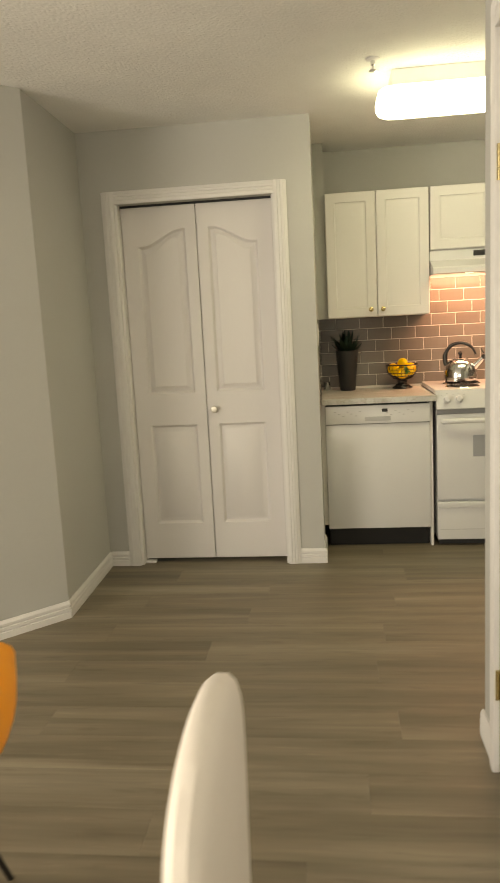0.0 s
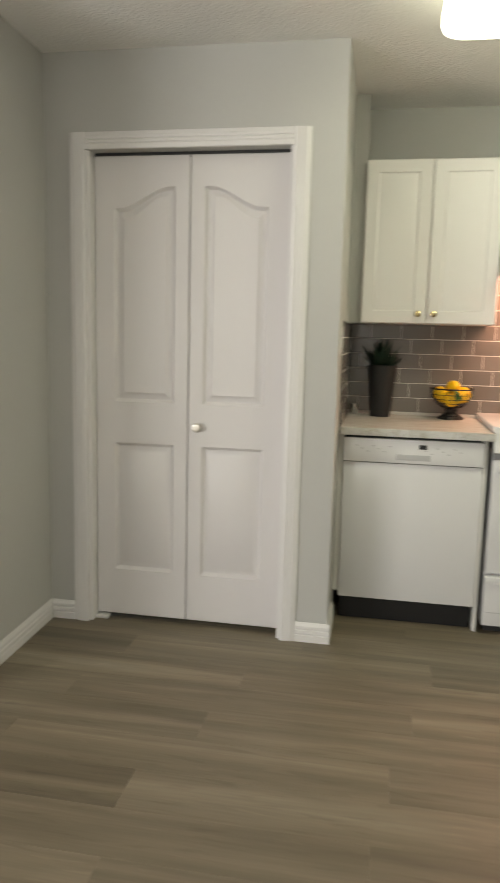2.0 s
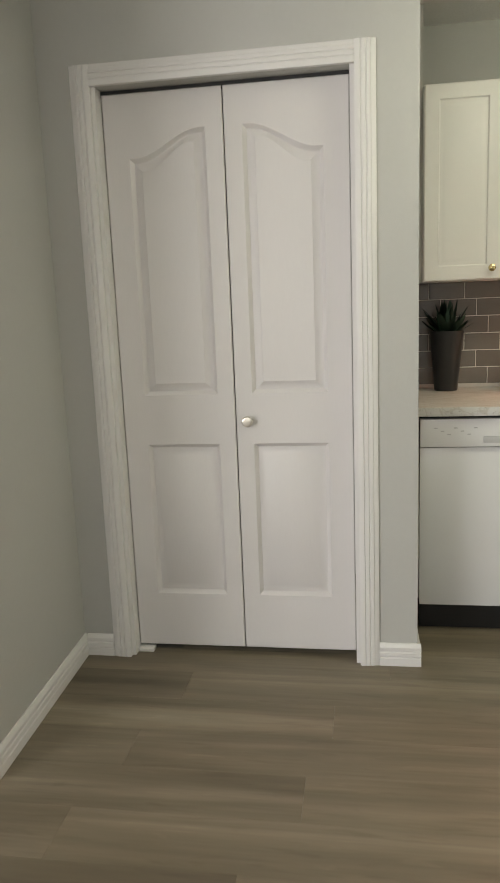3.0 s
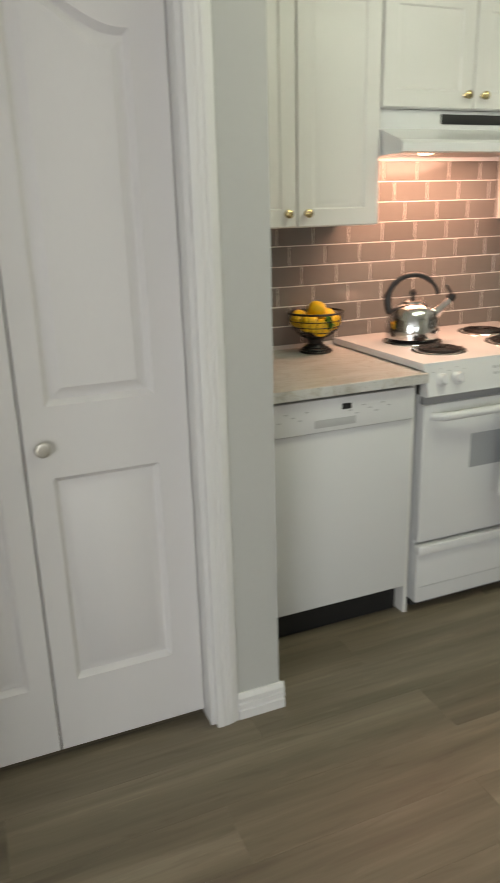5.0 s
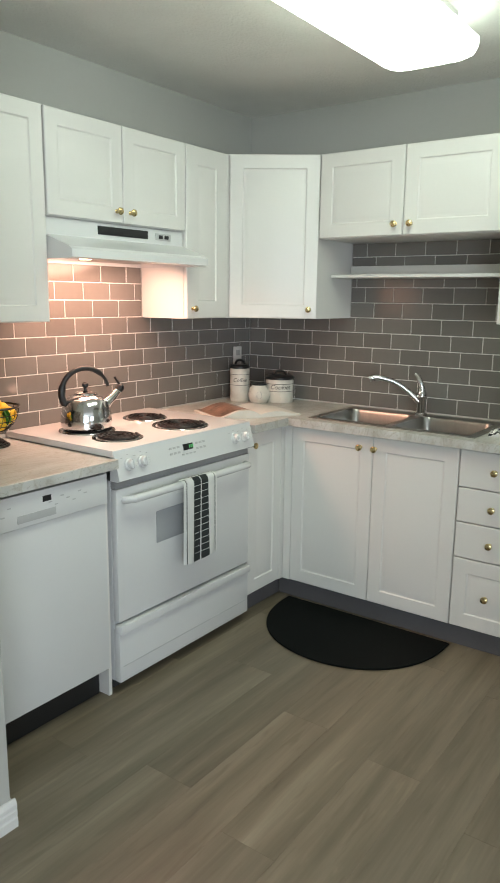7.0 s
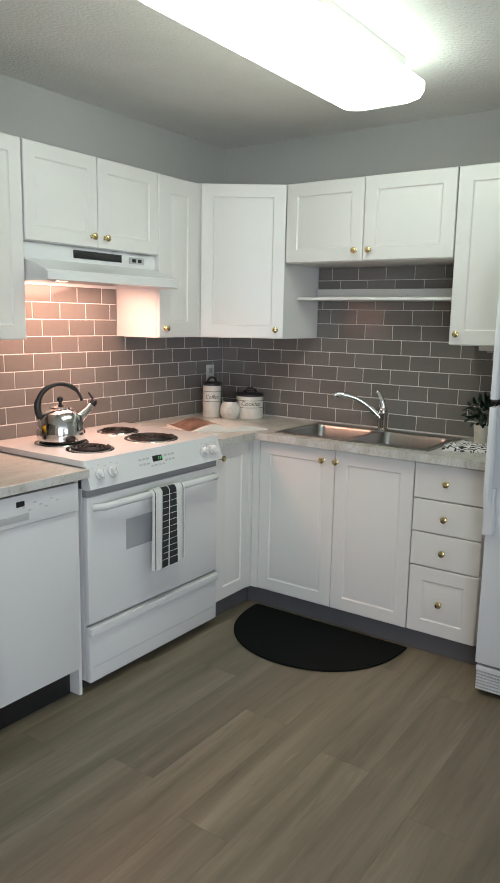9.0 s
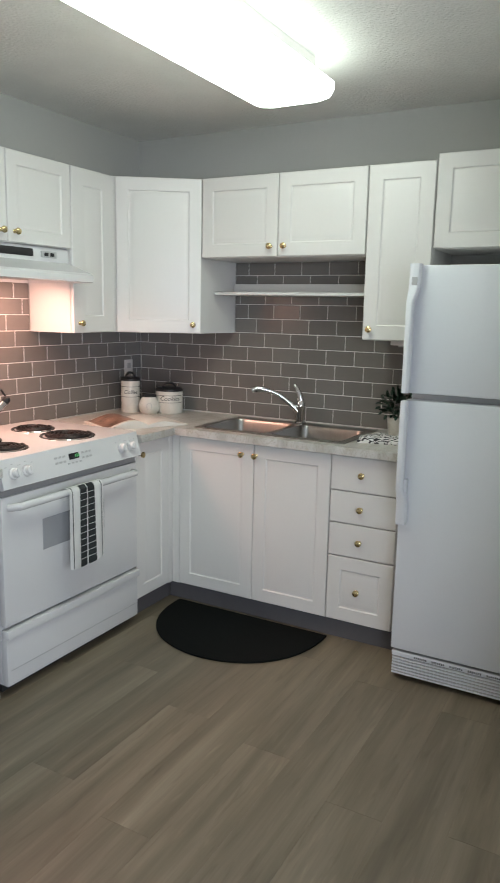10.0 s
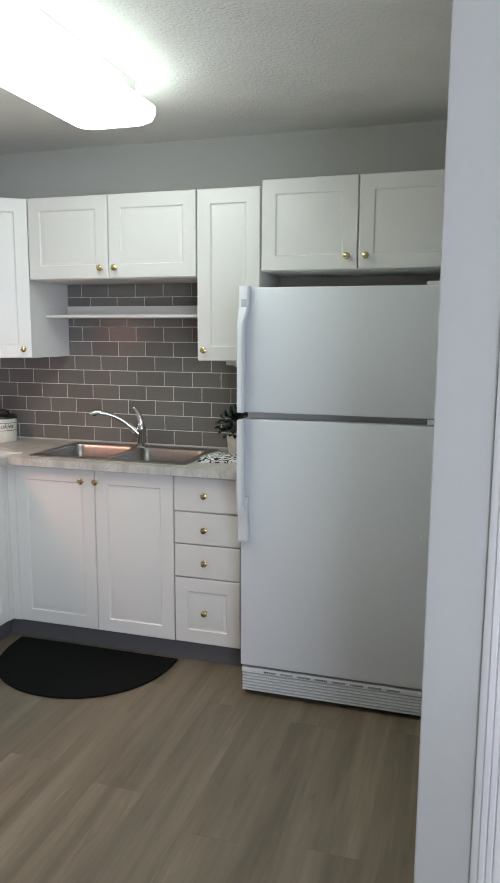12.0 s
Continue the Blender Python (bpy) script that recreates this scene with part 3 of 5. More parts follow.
FACE_Y, FACE_X = 4.470, 2.024
DEP, DEP_SINK = RANGE_Y - 0.0095 - FACE_Y, SINK_X - 0.0095 - FACE_X
UB, UT = 1.343, 2.086
S = -90
cabinet("wall_cabinet", pose(0.137, FACE_Y, UB), 0.617, UT - UB, DEP,
        [(0, 0.303, 0, UT - UB, 0.263, 0.045, 0.055, True), (0.303, 0.617, 0, UT - UB, 0.335, 0.045, 0.055, True)], "white two-door wall cabinet with brass knobs", "upper cabinets")
cabinet("hood_cabinet", pose(0.757, FACE_Y, 1.718), 0.745, UT - 1.718, DEP,
        [(0, 0.373, 0, UT - 1.718, 0.336, 0.045, 0.055, True), (0.373, 0.745, 0, UT - 1.718, 0.409, 0.045, 0.055, True)], "white short two-door cabinet above the range hood", "upper cabinets")
cabinet("wall_cabinet", pose(1.503, FACE_Y, UB), 0.292, UT - UB, DEP,
        [(0, 0.290, 0, UT - UB, 0.040, 0.045, 0.075, True)], "narrow white one-door wall cabinet beside the hood", "upper cabinets")
# corner unit with a diagonal door
DA, DB = Vector((1.797, 4.462)), Vector((2.032, 4.112))
corner = thing("corner_cabinet", pose(0, 0, UB), "white corner wall cabinet with a diagonal door", "kitchen cabinet", "upper cabinets")
dd = (DB - DA).normalized()
nn = Vector((-dd.y, dd.x)) * 0.020
bm = prism([(DA.x + nn.x, DA.y + nn.y), (DB.x + nn.x, DB.y + nn.y + 0.004), (SINK_X - 0.009, DB.y), (SINK_X - 0.009, RANGE_Y - 0.009), (DA.x, RANGE_Y - 0.009), (DA.x, DA.y + 0.02)], 0, UT - UB)
part("body", bm, CABINET, corner)
L = (DB - DA).length
d = part("door", moulded_slab(L - 0.004, UT - UB - 0.003, 0.018, [rect(0.06, L - 0.064, 0.06, UT - UB - 0.063)], FOIL), CABINET, corner)
d.matrix_basis = Matrix.Translation((DA.x + dd.x * 0.002, DA.y + dd.y * 0.002, 0.0015)) @ Matrix.Rotation(math.atan2(dd.y, dd.x), 4, "Z")
knob_on(d, L - 0.045, 0, 0.042)

cabinet("sink_wall_cabinet", pose(FACE_X, 4.110, 1.711, 0, 0, S), 0.848, UT - 1.711, DEP_SINK,
        [(0, 0.418, 0, UT - 1.711, 0.383, 0.048, 0.06, True), (0.418, 0.848, 0, UT - 1.711, 0.456, 0.048, 0.06, True)], "white short two-door cabinet above the sink", "upper cabinets")
cabinet("wall_cabinet", pose(FACE_X, 3.261, UB, 0, 0, S), 0.292, UT - UB, DEP_SINK,
        [(0, 0.292, 0, UT - UB, 0.037, 0.048, 0.062, True)], "narrow white one-door wall cabinet beside the refrigerator", "upper cabinets")
cabinet("fridge_cabinet", pose(FACE_X, 2.967, 1.730, 0, 0, S), 0.830, 0.380, DEP_SINK,
        [(0, 0.415, 0, 0.380, 0.372, 0.055, 0.06, True), (0.415, 0.830, 0, 0.380, 0.450, 0.055, 0.06, True)], "white short two-door cabinet above the refrigerator", "upper cabinets")
shelf = thing("open_shelf", pose(0, 0, 0), "white open shelf above the sink", "shelf")
part("board", box(2.150, SINK_X - 0.01, 3.263, 4.109, 1.538, 1.553, 0.002), CABINET, shelf)
part("backstop", box(SINK_X - 0.028, SINK_X - 0.0095, 3.263, 4.109, 1.5535, 1.60, 0.002), CABINET, shelf)
op = thing("can_opener", pose(2.13, 3.11, UB), "white can opener fixed under a wall cabinet", "can opener")
part("case", box(0, 0.16, -0.13, 0.05, -0.022, -0.001, 0.003), TRIM, op)
part("rail", box(0.02, 0.14, -0.11, 0.02, -0.030, -0.022, 0.002), GREY, op)

# base units
BF, BFY, BT, TOE = 1.846, 4.156, 0.850, 0.086
cabinet("base_cabinet", pose(1.545, BFY, TOE), 0.300, BT - TOE, 0.585,
        [(0.004, 0.275, 0, BT - TOE, 0.034, 0.708, 0.06, True)], "narrow white base cabinet beside the range", "base cabinets")
part("corner_filler", box(0.2735, 0.306, 0.0005, 0.020, 0, BT - TOE), CABINET, bpy.data.objects["base_cabinet"])
sinkbase = thing("sink_cabinet", pose(BF, 4.150, TOE, 0, 0, S), "white two-door sink base cabinet with brass knobs", "kitchen cabinet", "base cabinets")
bm = box(-0.03, 0.840, 0.020, 0.50, 0, 0.60)
part("body", bm, CABINET, sinkbase)
part("face_rail", box(-0.03, 0.840, 0.020, 0.035, 0.60, BT - TOE), CABINET, sinkbase)
part("corner_filler", box(-0.004, 0.0365, 0.0005, 0.020, 0, BT - TOE), CABINET, sinkbase)
for xa, xb, kx in ((0.036, 0.455, 0.393), (0.455, 0.842, 0.465)):
    w = xb - xa - 0.0035
    d = part("door", moulded_slab(w, BT - TOE - 0.003, 0.018, [rect(0.06, w - 0.06, 0.06, BT - TOE - 0.063)], FOIL), CABINET, sinkbase)
    d.location = (xa + 0.0017, 0, 0.0015)
    knob_on(d, kx - xa, 0, 0.71)
zs = [0, 0.306, 0.459, 0.606, BT - TOE]
cabinet("drawer_cabinet", pose(BF, 3.307, TOE, 0, 0, S), 0.310, BT - TOE, 0.50,
        [(0, 0.310, zs[i], zs[i + 1], 0.148, (zs[i] + zs[i + 1]) / 2, 0.06, i == 0) for i in range(4)], "white four-drawer base cabinet with brass knobs", "base cabinets")
for nm, a in (("kick_board", (BF + 0.045, BF + 0.06, 2.997, 4.20, FLOOR, TOE - 0.001)), ("kick_board", (1.545, BF + 0.044, 4.203, 4.217, FLOOR, TOE - 0.001))):
    tagged(new(nm, mesh_of(nm, box(*a), MIDGREY)), "dark grey kick board under the base cabinets", "kick board", kind="structure")

# worktops
SX0, SX1, SY0, SY1 = 1.885, 2.305, 3.275, 4.03
bm = bmesh.new()
xs, ys = (1.548, 1.808, SX0, SX1, SINK_X - 0.010), (2.995, SY0, SY1, 4.118, RANGE_Y - 0.010)
for i in range(4):
    for j in range(4):
        if (i == 0 and j < 3) or (i == 2 and j == 1):
            continue
        bm.faces.new([bm.verts.new((xs[p], ys[q], COUNTER)) for p, q in ((i, j), (i + 1, j), (i + 1, j + 1), (i, j + 1))])
bmesh.ops.remove_doubles(bm, verts=bm.verts, dist=0.0001)
for v in bmesh.ops.extrude_face_region(bm, geom=bm.faces[:])["geom"]:
    if isinstance(v, bmesh.types.BMVert):
        v.co.z = COUNTER - 0.036
new_top = tagged(new("worktop", mesh_of("worktop", bm, LAMINATE)), "pale marbled laminate corner worktop with a sink cut-out", "countertop")
bm = box(PILLAR_X + 0.009, 0.738, 4.118, RANGE_Y - 0.010, LEFT_TOP - 0.034, LEFT_TOP, 0.003)
tagged(new("worktop", mesh_of("worktop", bm, LAMINATE)), "pale marbled laminate worktop above the dishwasher", "countertop")

# ---- sink and tap ----
sink = thing("sink", pose(0, 0, COUNTER), "stainless steel double-bowl kitchen sink set in the worktop", "sink")
MY = 3.655
bm = bmesh.new()
for a in ((SX0 - 0.015, SX0 + 0.016, SY0 - 0.015, SY1 + 0.015), (SX1 - 0.062, SX1 + 0.012, SY0 - 0.015, SY1 + 0.015)):
    box_into(bm, a[0], a[1], a[2], a[3], 0.0004, 0.005, 0.0015)
for y0, y1 in ((SY0 - 0.015, SY0 + 0.018), (MY - 0.016, MY + 0.016), (SY1 - 0.018, SY1 + 0.015)):
    box_into(bm, SX0 + 0.016, SX1 - 0.062, y0, y1, 0.0004, 0.005, 0.0)
part("rim", bm, STEEL, sink)
for y0, y1 in ((SY0 + 0.018, MY - 0.016), (MY + 0.016, SY1 - 0.018)):
    bm = bmesh.new()
    prev = None
    for inset, z in ((-0.001, 0.003), (0.004, -0.01), (0.012, -0.14), (0.045, -0.168)):
        ring = [bm.verts.new((x, y, z)) for x, y in rounded(SX0 + 0.016 + inset, SX1 - 0.062 - inset, y0 + inset, y1 - inset, 0.045, 5)]
        if prev:
            for i in range(len(ring)):
                bm.faces.new((prev[i], prev[(i + 1) % len(ring)], ring[(i + 1) % len(ring)], ring[i]))
        prev = ring
    bm.faces.new(prev)
    part("basin", bm, STEEL, sink)
    part("drain", lathe([(0, -0.166), (0.04, -0.166), (0.04, -0.163), (0.03, -0.165), (0, -0.165)], 20, ((SX0 + SX1 - 0.05) / 2, (y0 + y1) / 2)), CHROME, sink)
tap = thing("kitchen_tap", pose(2.272, 3.66, COUNTER + 0.005), "chrome single-lever kitchen tap on the sink", "tap")
part("base_plate", lathe([(0, 0), (0.03, 0), (0.03, 0.006), (0.024, 0.012), (0, 0.012)], 24), CHROME, tap)
part("body", lathe([(0.022, 0.010), (0.021, 0.07), (0.024, 0.08), (0.024, 0.105), (0.018, 0.118), (0, 0.12)], 24), CHROME, tap)
pts = [Vector((0, 0, 0.05)).lerp(Vector((-0.10, 0.20, 0.175)), u) + Vector((0, 0, 0.032 * math.sin(3.14159 * u))) for u in [k / 12 for k in range(13)]]
pts += [pts[-1] + Vector((-0.012, 0.024, -0.010))]
part("spout", tube_into(bmesh.new(), pts, [0.015] * 4 + [0.012] * 6 + [0.015] * 4, 14), CHROME, tap)
part("aerator", lathe([(0, 0.160), (0.013, 0.160), (0.015, 0.175), (0, 0.178)], 16, (-0.104, 0.208)), BLACK, tap)
part("lever", tube_into(bmesh.new(), [(0, 0, 0.112), (-0.004, 0.006, 0.15), (-0.006, 0.022, 0.185), (-0.008, 0.036, 0.197)], [0.017, 0.014, 0.010, 0.008], 12), CHROME, tap)

# ---- dishwasher ----
dw = thing("dishwasher", pose(0.102, 4.150, 0), "white built-in dishwasher with a button panel, closed", "dishwasher")
part("tub", box(0.004, 0.590, 0.03, 0.60, 0.10, 0.845), DARK, dw)
part("door", box(0, 0.598, 0, 0.028, 0.102, 0.728, 0.003), APPLIANCE, dw)
panel = part("control_panel", box(0, 0.598, -0.012, 0.028, 0.732, 0.838, 0.004), APPLIANCE, dw)
part("handle_recess", box(0.228, 0.375, -0.0135, -0.010, 0.747, 0.772, 0.001), GREY, panel, "grey finger pull")
part("display", box(0.325, 0.358, -0.0135, -0.010, 0.798, 0.817), BLACK, panel)
for k in range(14):
    x = 0.05 + k * 0.024 + (0.13 if k > 6 else 0)
    part("button", box(x, x + 0.013, -0.0130, -0.010, 0.802 - (k % 3) * 0.012, 0.806 - (k % 3) * 0.012), GREY, panel)
part("toe_panel", box(0.006, 0.592, 0.055, 0.07, FLOOR, 0.104), BLACK, dw)
tagged(new("end_panel", mesh_of("end_panel", box(0.702, 0.717, 4.160, RANGE_Y - 0.01, FLOOR, LEFT_TOP - 0.035, 0.001), CABINET)), "white end panel between dishwasher and range", "cabinet panel")
tagged(new("filler_strip", mesh_of("filler_strip", box(PILLAR_X + 0.001, 0.100, 4.160, 4.18, 0.125, LEFT_TOP - 0.035, 0.001), CABINET)), "white filler strip beside the dishwasher", "cabinet panel")

# ---- range ----
RX0, RX1 = 0.734, 1.536
RW = RX1 - RX0
rg = thing("range", pose(RX0, 4.140, 0), "white electric coil range with a closed oven", "range")
part("body", box(0.004, RW - 0.004, 0.026, 0.600, 0.030, 0.80), APPLIANCE, rg)
# dark colour of this block gives the shadow line below the drawer
part("plinth", box(0.02, RW - 0.02, 0.05, 0.60, FLOOR, 0.036), DARK, rg)
part("cooktop", box(-0.004, RW + 0.004, 0.0, 0.606, 0.886, 0.912, 0.006), APPLIANCE, rg)
# sloped control panel
bm = bmesh.new()
prof = [(-0.028, 0.805), (-0.026, 0.812), (0.0, 0.905), (0.02, 0.905), (0.02, 0.80), (-0.02, 0.80)]
ends = [[bm.verts.new((x, y, z)) for y, z in prof] for x in (0.0, RW)]
for i in range(len(prof)):
    j = (i + 1) % len(prof)
    bm.faces.new((ends[0][i], ends[0][j], ends[1][j], ends[1][i]))
bm.faces.new(ends[0][::-1])
bm.faces.new(ends[1])
panel = part("control_panel", bm, APPLIANCE, rg, smooth=False)
TILT = Matrix.Rotation(math.atan2(0.026, 0.093) * -1, 4, "X")


def on_panel(x, z):
    return Matrix.Translation((x, -0.026 + (z - 0.812) * 0.026 / 0.093 - 0.0008, z)) @ TILT


KNOB_R = lathe([(0, 0), (0.023, 0), (0.022, 0.006), (0.017, 0.009), (0.0165, 0.024), (0.014, 0.026), (0, 0.026)], 24)
bmesh.ops.rotate(KNOB_R, verts=KNOB_R.verts, cent=(0, 0, 0), matrix=Matrix.Rotation(radians(90), 3, "X"))
box_into(KNOB_R, -0.004, 0.004, -0.031, -0.02, -0.016, 0.016, 0.001)
KNOB_R = mesh_of("range_knob", KNOB_R, APPLIANCE, True)
for x in (0.060, 0.125, RW - 0.125, RW - 0.060):
    k = new("knob", KNOB_R)
    k.parent, k.matrix_basis = panel, on_panel(x, 0.855)
    for dx, dz in ((-0.03, 0.028), (0.0, 0.036), (0.03, 0.028)):
        q = part("mark", box(-0.004, 0.004, -0.0006, 0.0004, -0.0015, 0.0015), GREY, panel)
        q.matrix_basis = on_panel(x + dx, 0.853 + dz)
q = part("clock_display", box(-0.028, 0.028, -0.0010, 0.0004, -0.012, 0.012), BLACK, panel)
q.matrix_basis = on_panel(RW / 2 - 0.02, 0.868)
for k, ch in enumerate((0, 1, 2)):
    s = part("digit", box(-0.0022, 0.0022, -0.0018, -0.0009, -0.006, 0.006), DISPLAY, panel, "green clock digit")
    s.matrix_basis = on_panel(RW / 2 - 0.012 + k * 0.010, 0.868)
for k in range(12):
    r, c = divmod(k, 6)
    x = RW / 2 - 0.02 + (-0.10, -0.078, -0.056, 0.052, 0.074, 0.096)[c]
    q = part("button", box(-0.007, 0.007, -0.0012, 0.0004, -0.004, 0.004), GREY, panel)
    q.matrix_basis = on_panel(x, 0.874 - r * 0.020)
for k in range(4):
    q = part("button", box(-0.006, 0.006, -0.0012, 0.0004, -0.003, 0.003), GREY, panel)
    q.matrix_basis = on_panel(RW / 2 - 0.055 + k * 0.022, 0.842)
door = part("oven_door", box(0.004, RW - 0.004, -0.004, 0.025, 0.268, 0.770, 0.006), APPLIANCE, rg)
# the gap's shade is put into this strip's darker grey
part("vent_gap", box(0.006, RW - 0.006, 0.004, 0.026, 0.771, 0.800), SLOT, rg, "shadowed grey vent strip")
part("window", box(0.205, RW - 0.235, -0.0056, -0.003, 0.520, 0.645, 0.001), GLASS, door, "grey oven window")
bm = tube_into(bmesh.new(), [(0.035, -0.004, 0.728), (0.06, -0.040, 0.733), (0.14, -0.047, 0.736), (RW / 2, -0.050, 0.737), (RW - 0.14, -0.047, 0.736), (RW - 0.06, -0.040, 0.733), (RW - 0.035, -0.004, 0.728)], 0.015, 12)
part("handle", bm, APPLIANCE, door)
drawer = part("storage_drawer", box(0.004, RW - 0.004, -0.004, 0.025, 0.028, 0.232, 0.004), APPLIANCE, rg)
part("drawer_lip", box(0.002, RW - 0.002, -0.018, 0.02, 0.222, 0.256, 0.007), APPLIANCE, drawer)
# thin grey strip painted as the shade line of a pressed groove
part("groove_shade", box(0.02, RW - 0.02, -0.0052, -0.003, 0.088, 0.0905), GREY, drawer)
for x, y, r in ((0.178, 0.165, 0.083), (0.208, 0.370, 0.098), (0.530, 0.160, 0.105), (0.570, 0.405, 0.083)):
    bn = part("burner", lathe([(r + 0.014, 0.0125), (r + 0.012, 0.016), (r + 0.004, 0.015), (r - 0.01, 0.006), (0, 0.004)], 36), CHROME, rg, "chrome drip pan")
    bn.location = (x, y, 0.900)
    pts = []
    turns = 4 if r < 0.09 else 5
    for k in range(turns * 26):
        a = 6.28318531 * k / 26
        rad = 0.018 + (r - 0.020) * k / (turns * 26)
        pts.append((rad * math.cos(a), rad * math.sin(a), 0.0195))
    part("coil", tube_into(bmesh.new(), pts, 0.0055, 6), COIL, bn, "dark spiral heating coil")

# range hood
hood = thing("range_hood", pose(0.757, 0, 0), "white range hood with a lit warm bulb", "range hood")
HW = 0.744
bm = bmesh.new()
prof = [(4.495, 1.716), (4.490, 1.655), (4.36, 1.610), (4.345, 1.600), (4.345, 1.572), (4.36, 1.568), (RANGE_Y - 0.01, 1.568), (RANGE_Y - 0.01, 1.716)]
ends = [[bm.verts.new((x, y, z)) for y, z in prof] for x in (0.0, HW)]
for i in range(len(prof)):
    j = (i + 1) % len(prof)
    if i != 5:
        bm.faces.new((ends[0][i], ends[0][j], ends[1][j], ends[1][i]))
bm.faces.new(ends[0][::-1])
bm.faces.new(ends[1])
part("shell", bm, APPLIANCE, hood, smooth=False)
part("inner_pan", box(0.004, HW - 0.004, 4.362, RANGE_Y - 0.012, 1.590, 1.594), APPLIANCE, hood)
part("filter", box(0.34, 0.66, 4.42, 4.71, 1.580, 1.590, 0.002), STEEL, hood)
bm = lathe([(0, 1.575), (0.022, 1.576), (0.028, 1.585), (0.02, 1.590)], 20, (0.24, 4.55))
part("bulb_cover", bm, glow("warm_bulb", (1.0, 0.62, 0.40), 6.0), hood, "glowing warm bulb")
part("vent_grille", box(0.255, 0.525, 4.4865, 4.494, 1.672, 1.704, 0.001), BLACK, hood, "black vent grille")
sw = part("switch_plate", box(0.575, 0.665, 4.4865, 4.494, 1.672, 1.700, 0.001), GREY, hood, "dark switch plate")
for x in (0.590, 0.625):
    part("switch", box(x, x + 0.022, 4.483, 4.488, 1.678, 1.693, 0.001), BLACK, sw)

# ---- refrigerator ----
FX, FYL, FW, FH = 1.650, 2.935, 0.762, 1.640
fr = thing("refrigerator", pose(FX, FYL, 0, 0, 0, S), "white top-freezer refrigerator with textured doors", "refrigerator")
part("body", box(0.006, FW - 0.006, 0.068, 0.69, 0.02, FH - 0.012, 0.004), FRIDGE, fr)
part("gasket", box(0.012, FW - 0.012, 0.055, 0.069, 0.10, FH - 0.015), GREY, fr)
up = part("freezer_door", box(0, FW, 0, 0.056, 1.163, FH, 0.008), FRIDGE, fr)
lo = part("fridge_door", box(0, FW, 0, 0.056, 0.118, 1.137, 0.008), FRIDGE, fr)


def fridge_handle(z0, z1, bend_low):
    """A flat bar that stands off the door and swells where it meets the mount."""
    bm = bmesh.new()
    rows = []
    n = 14
    for k in range(n + 1):
        u = k / n
        z = z0 + (z1 - z0) * u
        e = u if bend_low else 1 - u
        s = min(1, max(0, (e - 0.70) / 0.14))
        s = s * s * (3 - 2 * s)
        xa, xb = -0.004, 0.022 + 0.016 * s
        y = -0.042 + 0.022 * s
        rows.append([bm.verts.new(c) for c in ((xa, 0.004, z), (xa, y, z), (xa + 0.008, y - 0.006, z), (xb - 0.006, y - 0.006, z), (xb, y, z), (xb, min(y + 0.026, 0.0), z))])
    for a, b in zip(rows, rows[1:]):
        for i in range(6):
            bm.faces.new((a[i], a[(i + 1) % 6], b[(i + 1) % 6], b[i]))
    bm.faces.new(rows[0])
    bm.faces.new(rows[-1][::-1])
    return bm


h = part("handle", fridge_handle(1.166, FH + 0.004, True), FRIDGE, up, "white plastic bar handle")
part("badge", box(0.008, 0.028, -0.029, -0.0255, 1.565, 1.595, 0.001), GREY, h, "small square grey badge")
h = part("handle", fridge_handle(0.655, 1.136, False), FRIDGE, lo, "white plastic bar handle")
part("handle_mount", box(-0.003, 0.034, -0.024, 0.004, 0.645, 0.83, 0.004), FRIDGE, lo)
part("hinge_cover", box(FW - 0.075, FW - 0.01, 0.004, 0.11, FH - 0.002, FH + 0.014, 0.004), TRIM, fr)
part("middle_hinge", box(FW - 0.055, FW - 0.004, 0.004, 0.05, 1.1385, 1.1615, 0.001), CHROME, fr)
# backing coloured grey to put shade between the white slats
grille = part("toe_grille", box(0.006, FW - 0.006, 0.012, 0.06, 0.004, 0.108, 0.003), GREY, fr)
part("grille_cap", box(0.006, FW - 0.006, 0.003, 0.0118, 0.0875, 0.108, 0.002), FRIDGE, grille)
for k in range(6):
    z = 0.010 + k * 0.0128
    part("slat", box(0.008, FW - 0.008, 0.004, 0.013, z, z + 0.006, 0.001), FRIDGE, grille)
# dark slivers on the cap carry the shade of open slots
for g in range(8):
    bm = bmesh.new()
    for k in range(7):
        x = 0.10 + g * 0.071 + k * 0.0075
        box_into(bm, x, x + 0.004, 0.0022, 0.0045, 0.092, 0.100)
    part("vent_slots", bm, DARK, grille)
part("foot", box(0.05, 0.10, 0.10, 0.15, FLOOR, 0.021), DARK, fr)
part("foot", box(FW - 0.10, FW - 0.05, 0.10, 0.15, FLOOR, 0.021), DARK, fr)
part("foot", box(0.05, FW - 0.05, 0.58, 0.63, FLOOR, 0.021), DARK, fr)
bm = lathe([(0, 0), (0.006, 0), (0.005, 0.003), (0, 0.004)], 12)
bmesh.ops.transform(bm, verts=bm.verts, matrix=pose(FW - 0.055, 0.0, 0.72, 90))
part("door_plug", bm, TRIM, lo)

# ---- floor mat ----
n = 40
arc = []
for k in range(n + 1):
    a = math.pi * k / n
    arc.append((1.852 - 0.468 * math.sin(a) ** 0.82, 3.710 - 0.410 * math.cos(a)))
tagged(new("floor_mat", mesh_of("floor_mat", prism([(1.858, 4.110)] + arc[::-1] + [(1.858, 3.30)], FLOOR + 0.0005, FLOOR + 0.010, 0.003), RUBBER)), "black half-round rubber mat on the floor before the sink", "mat")

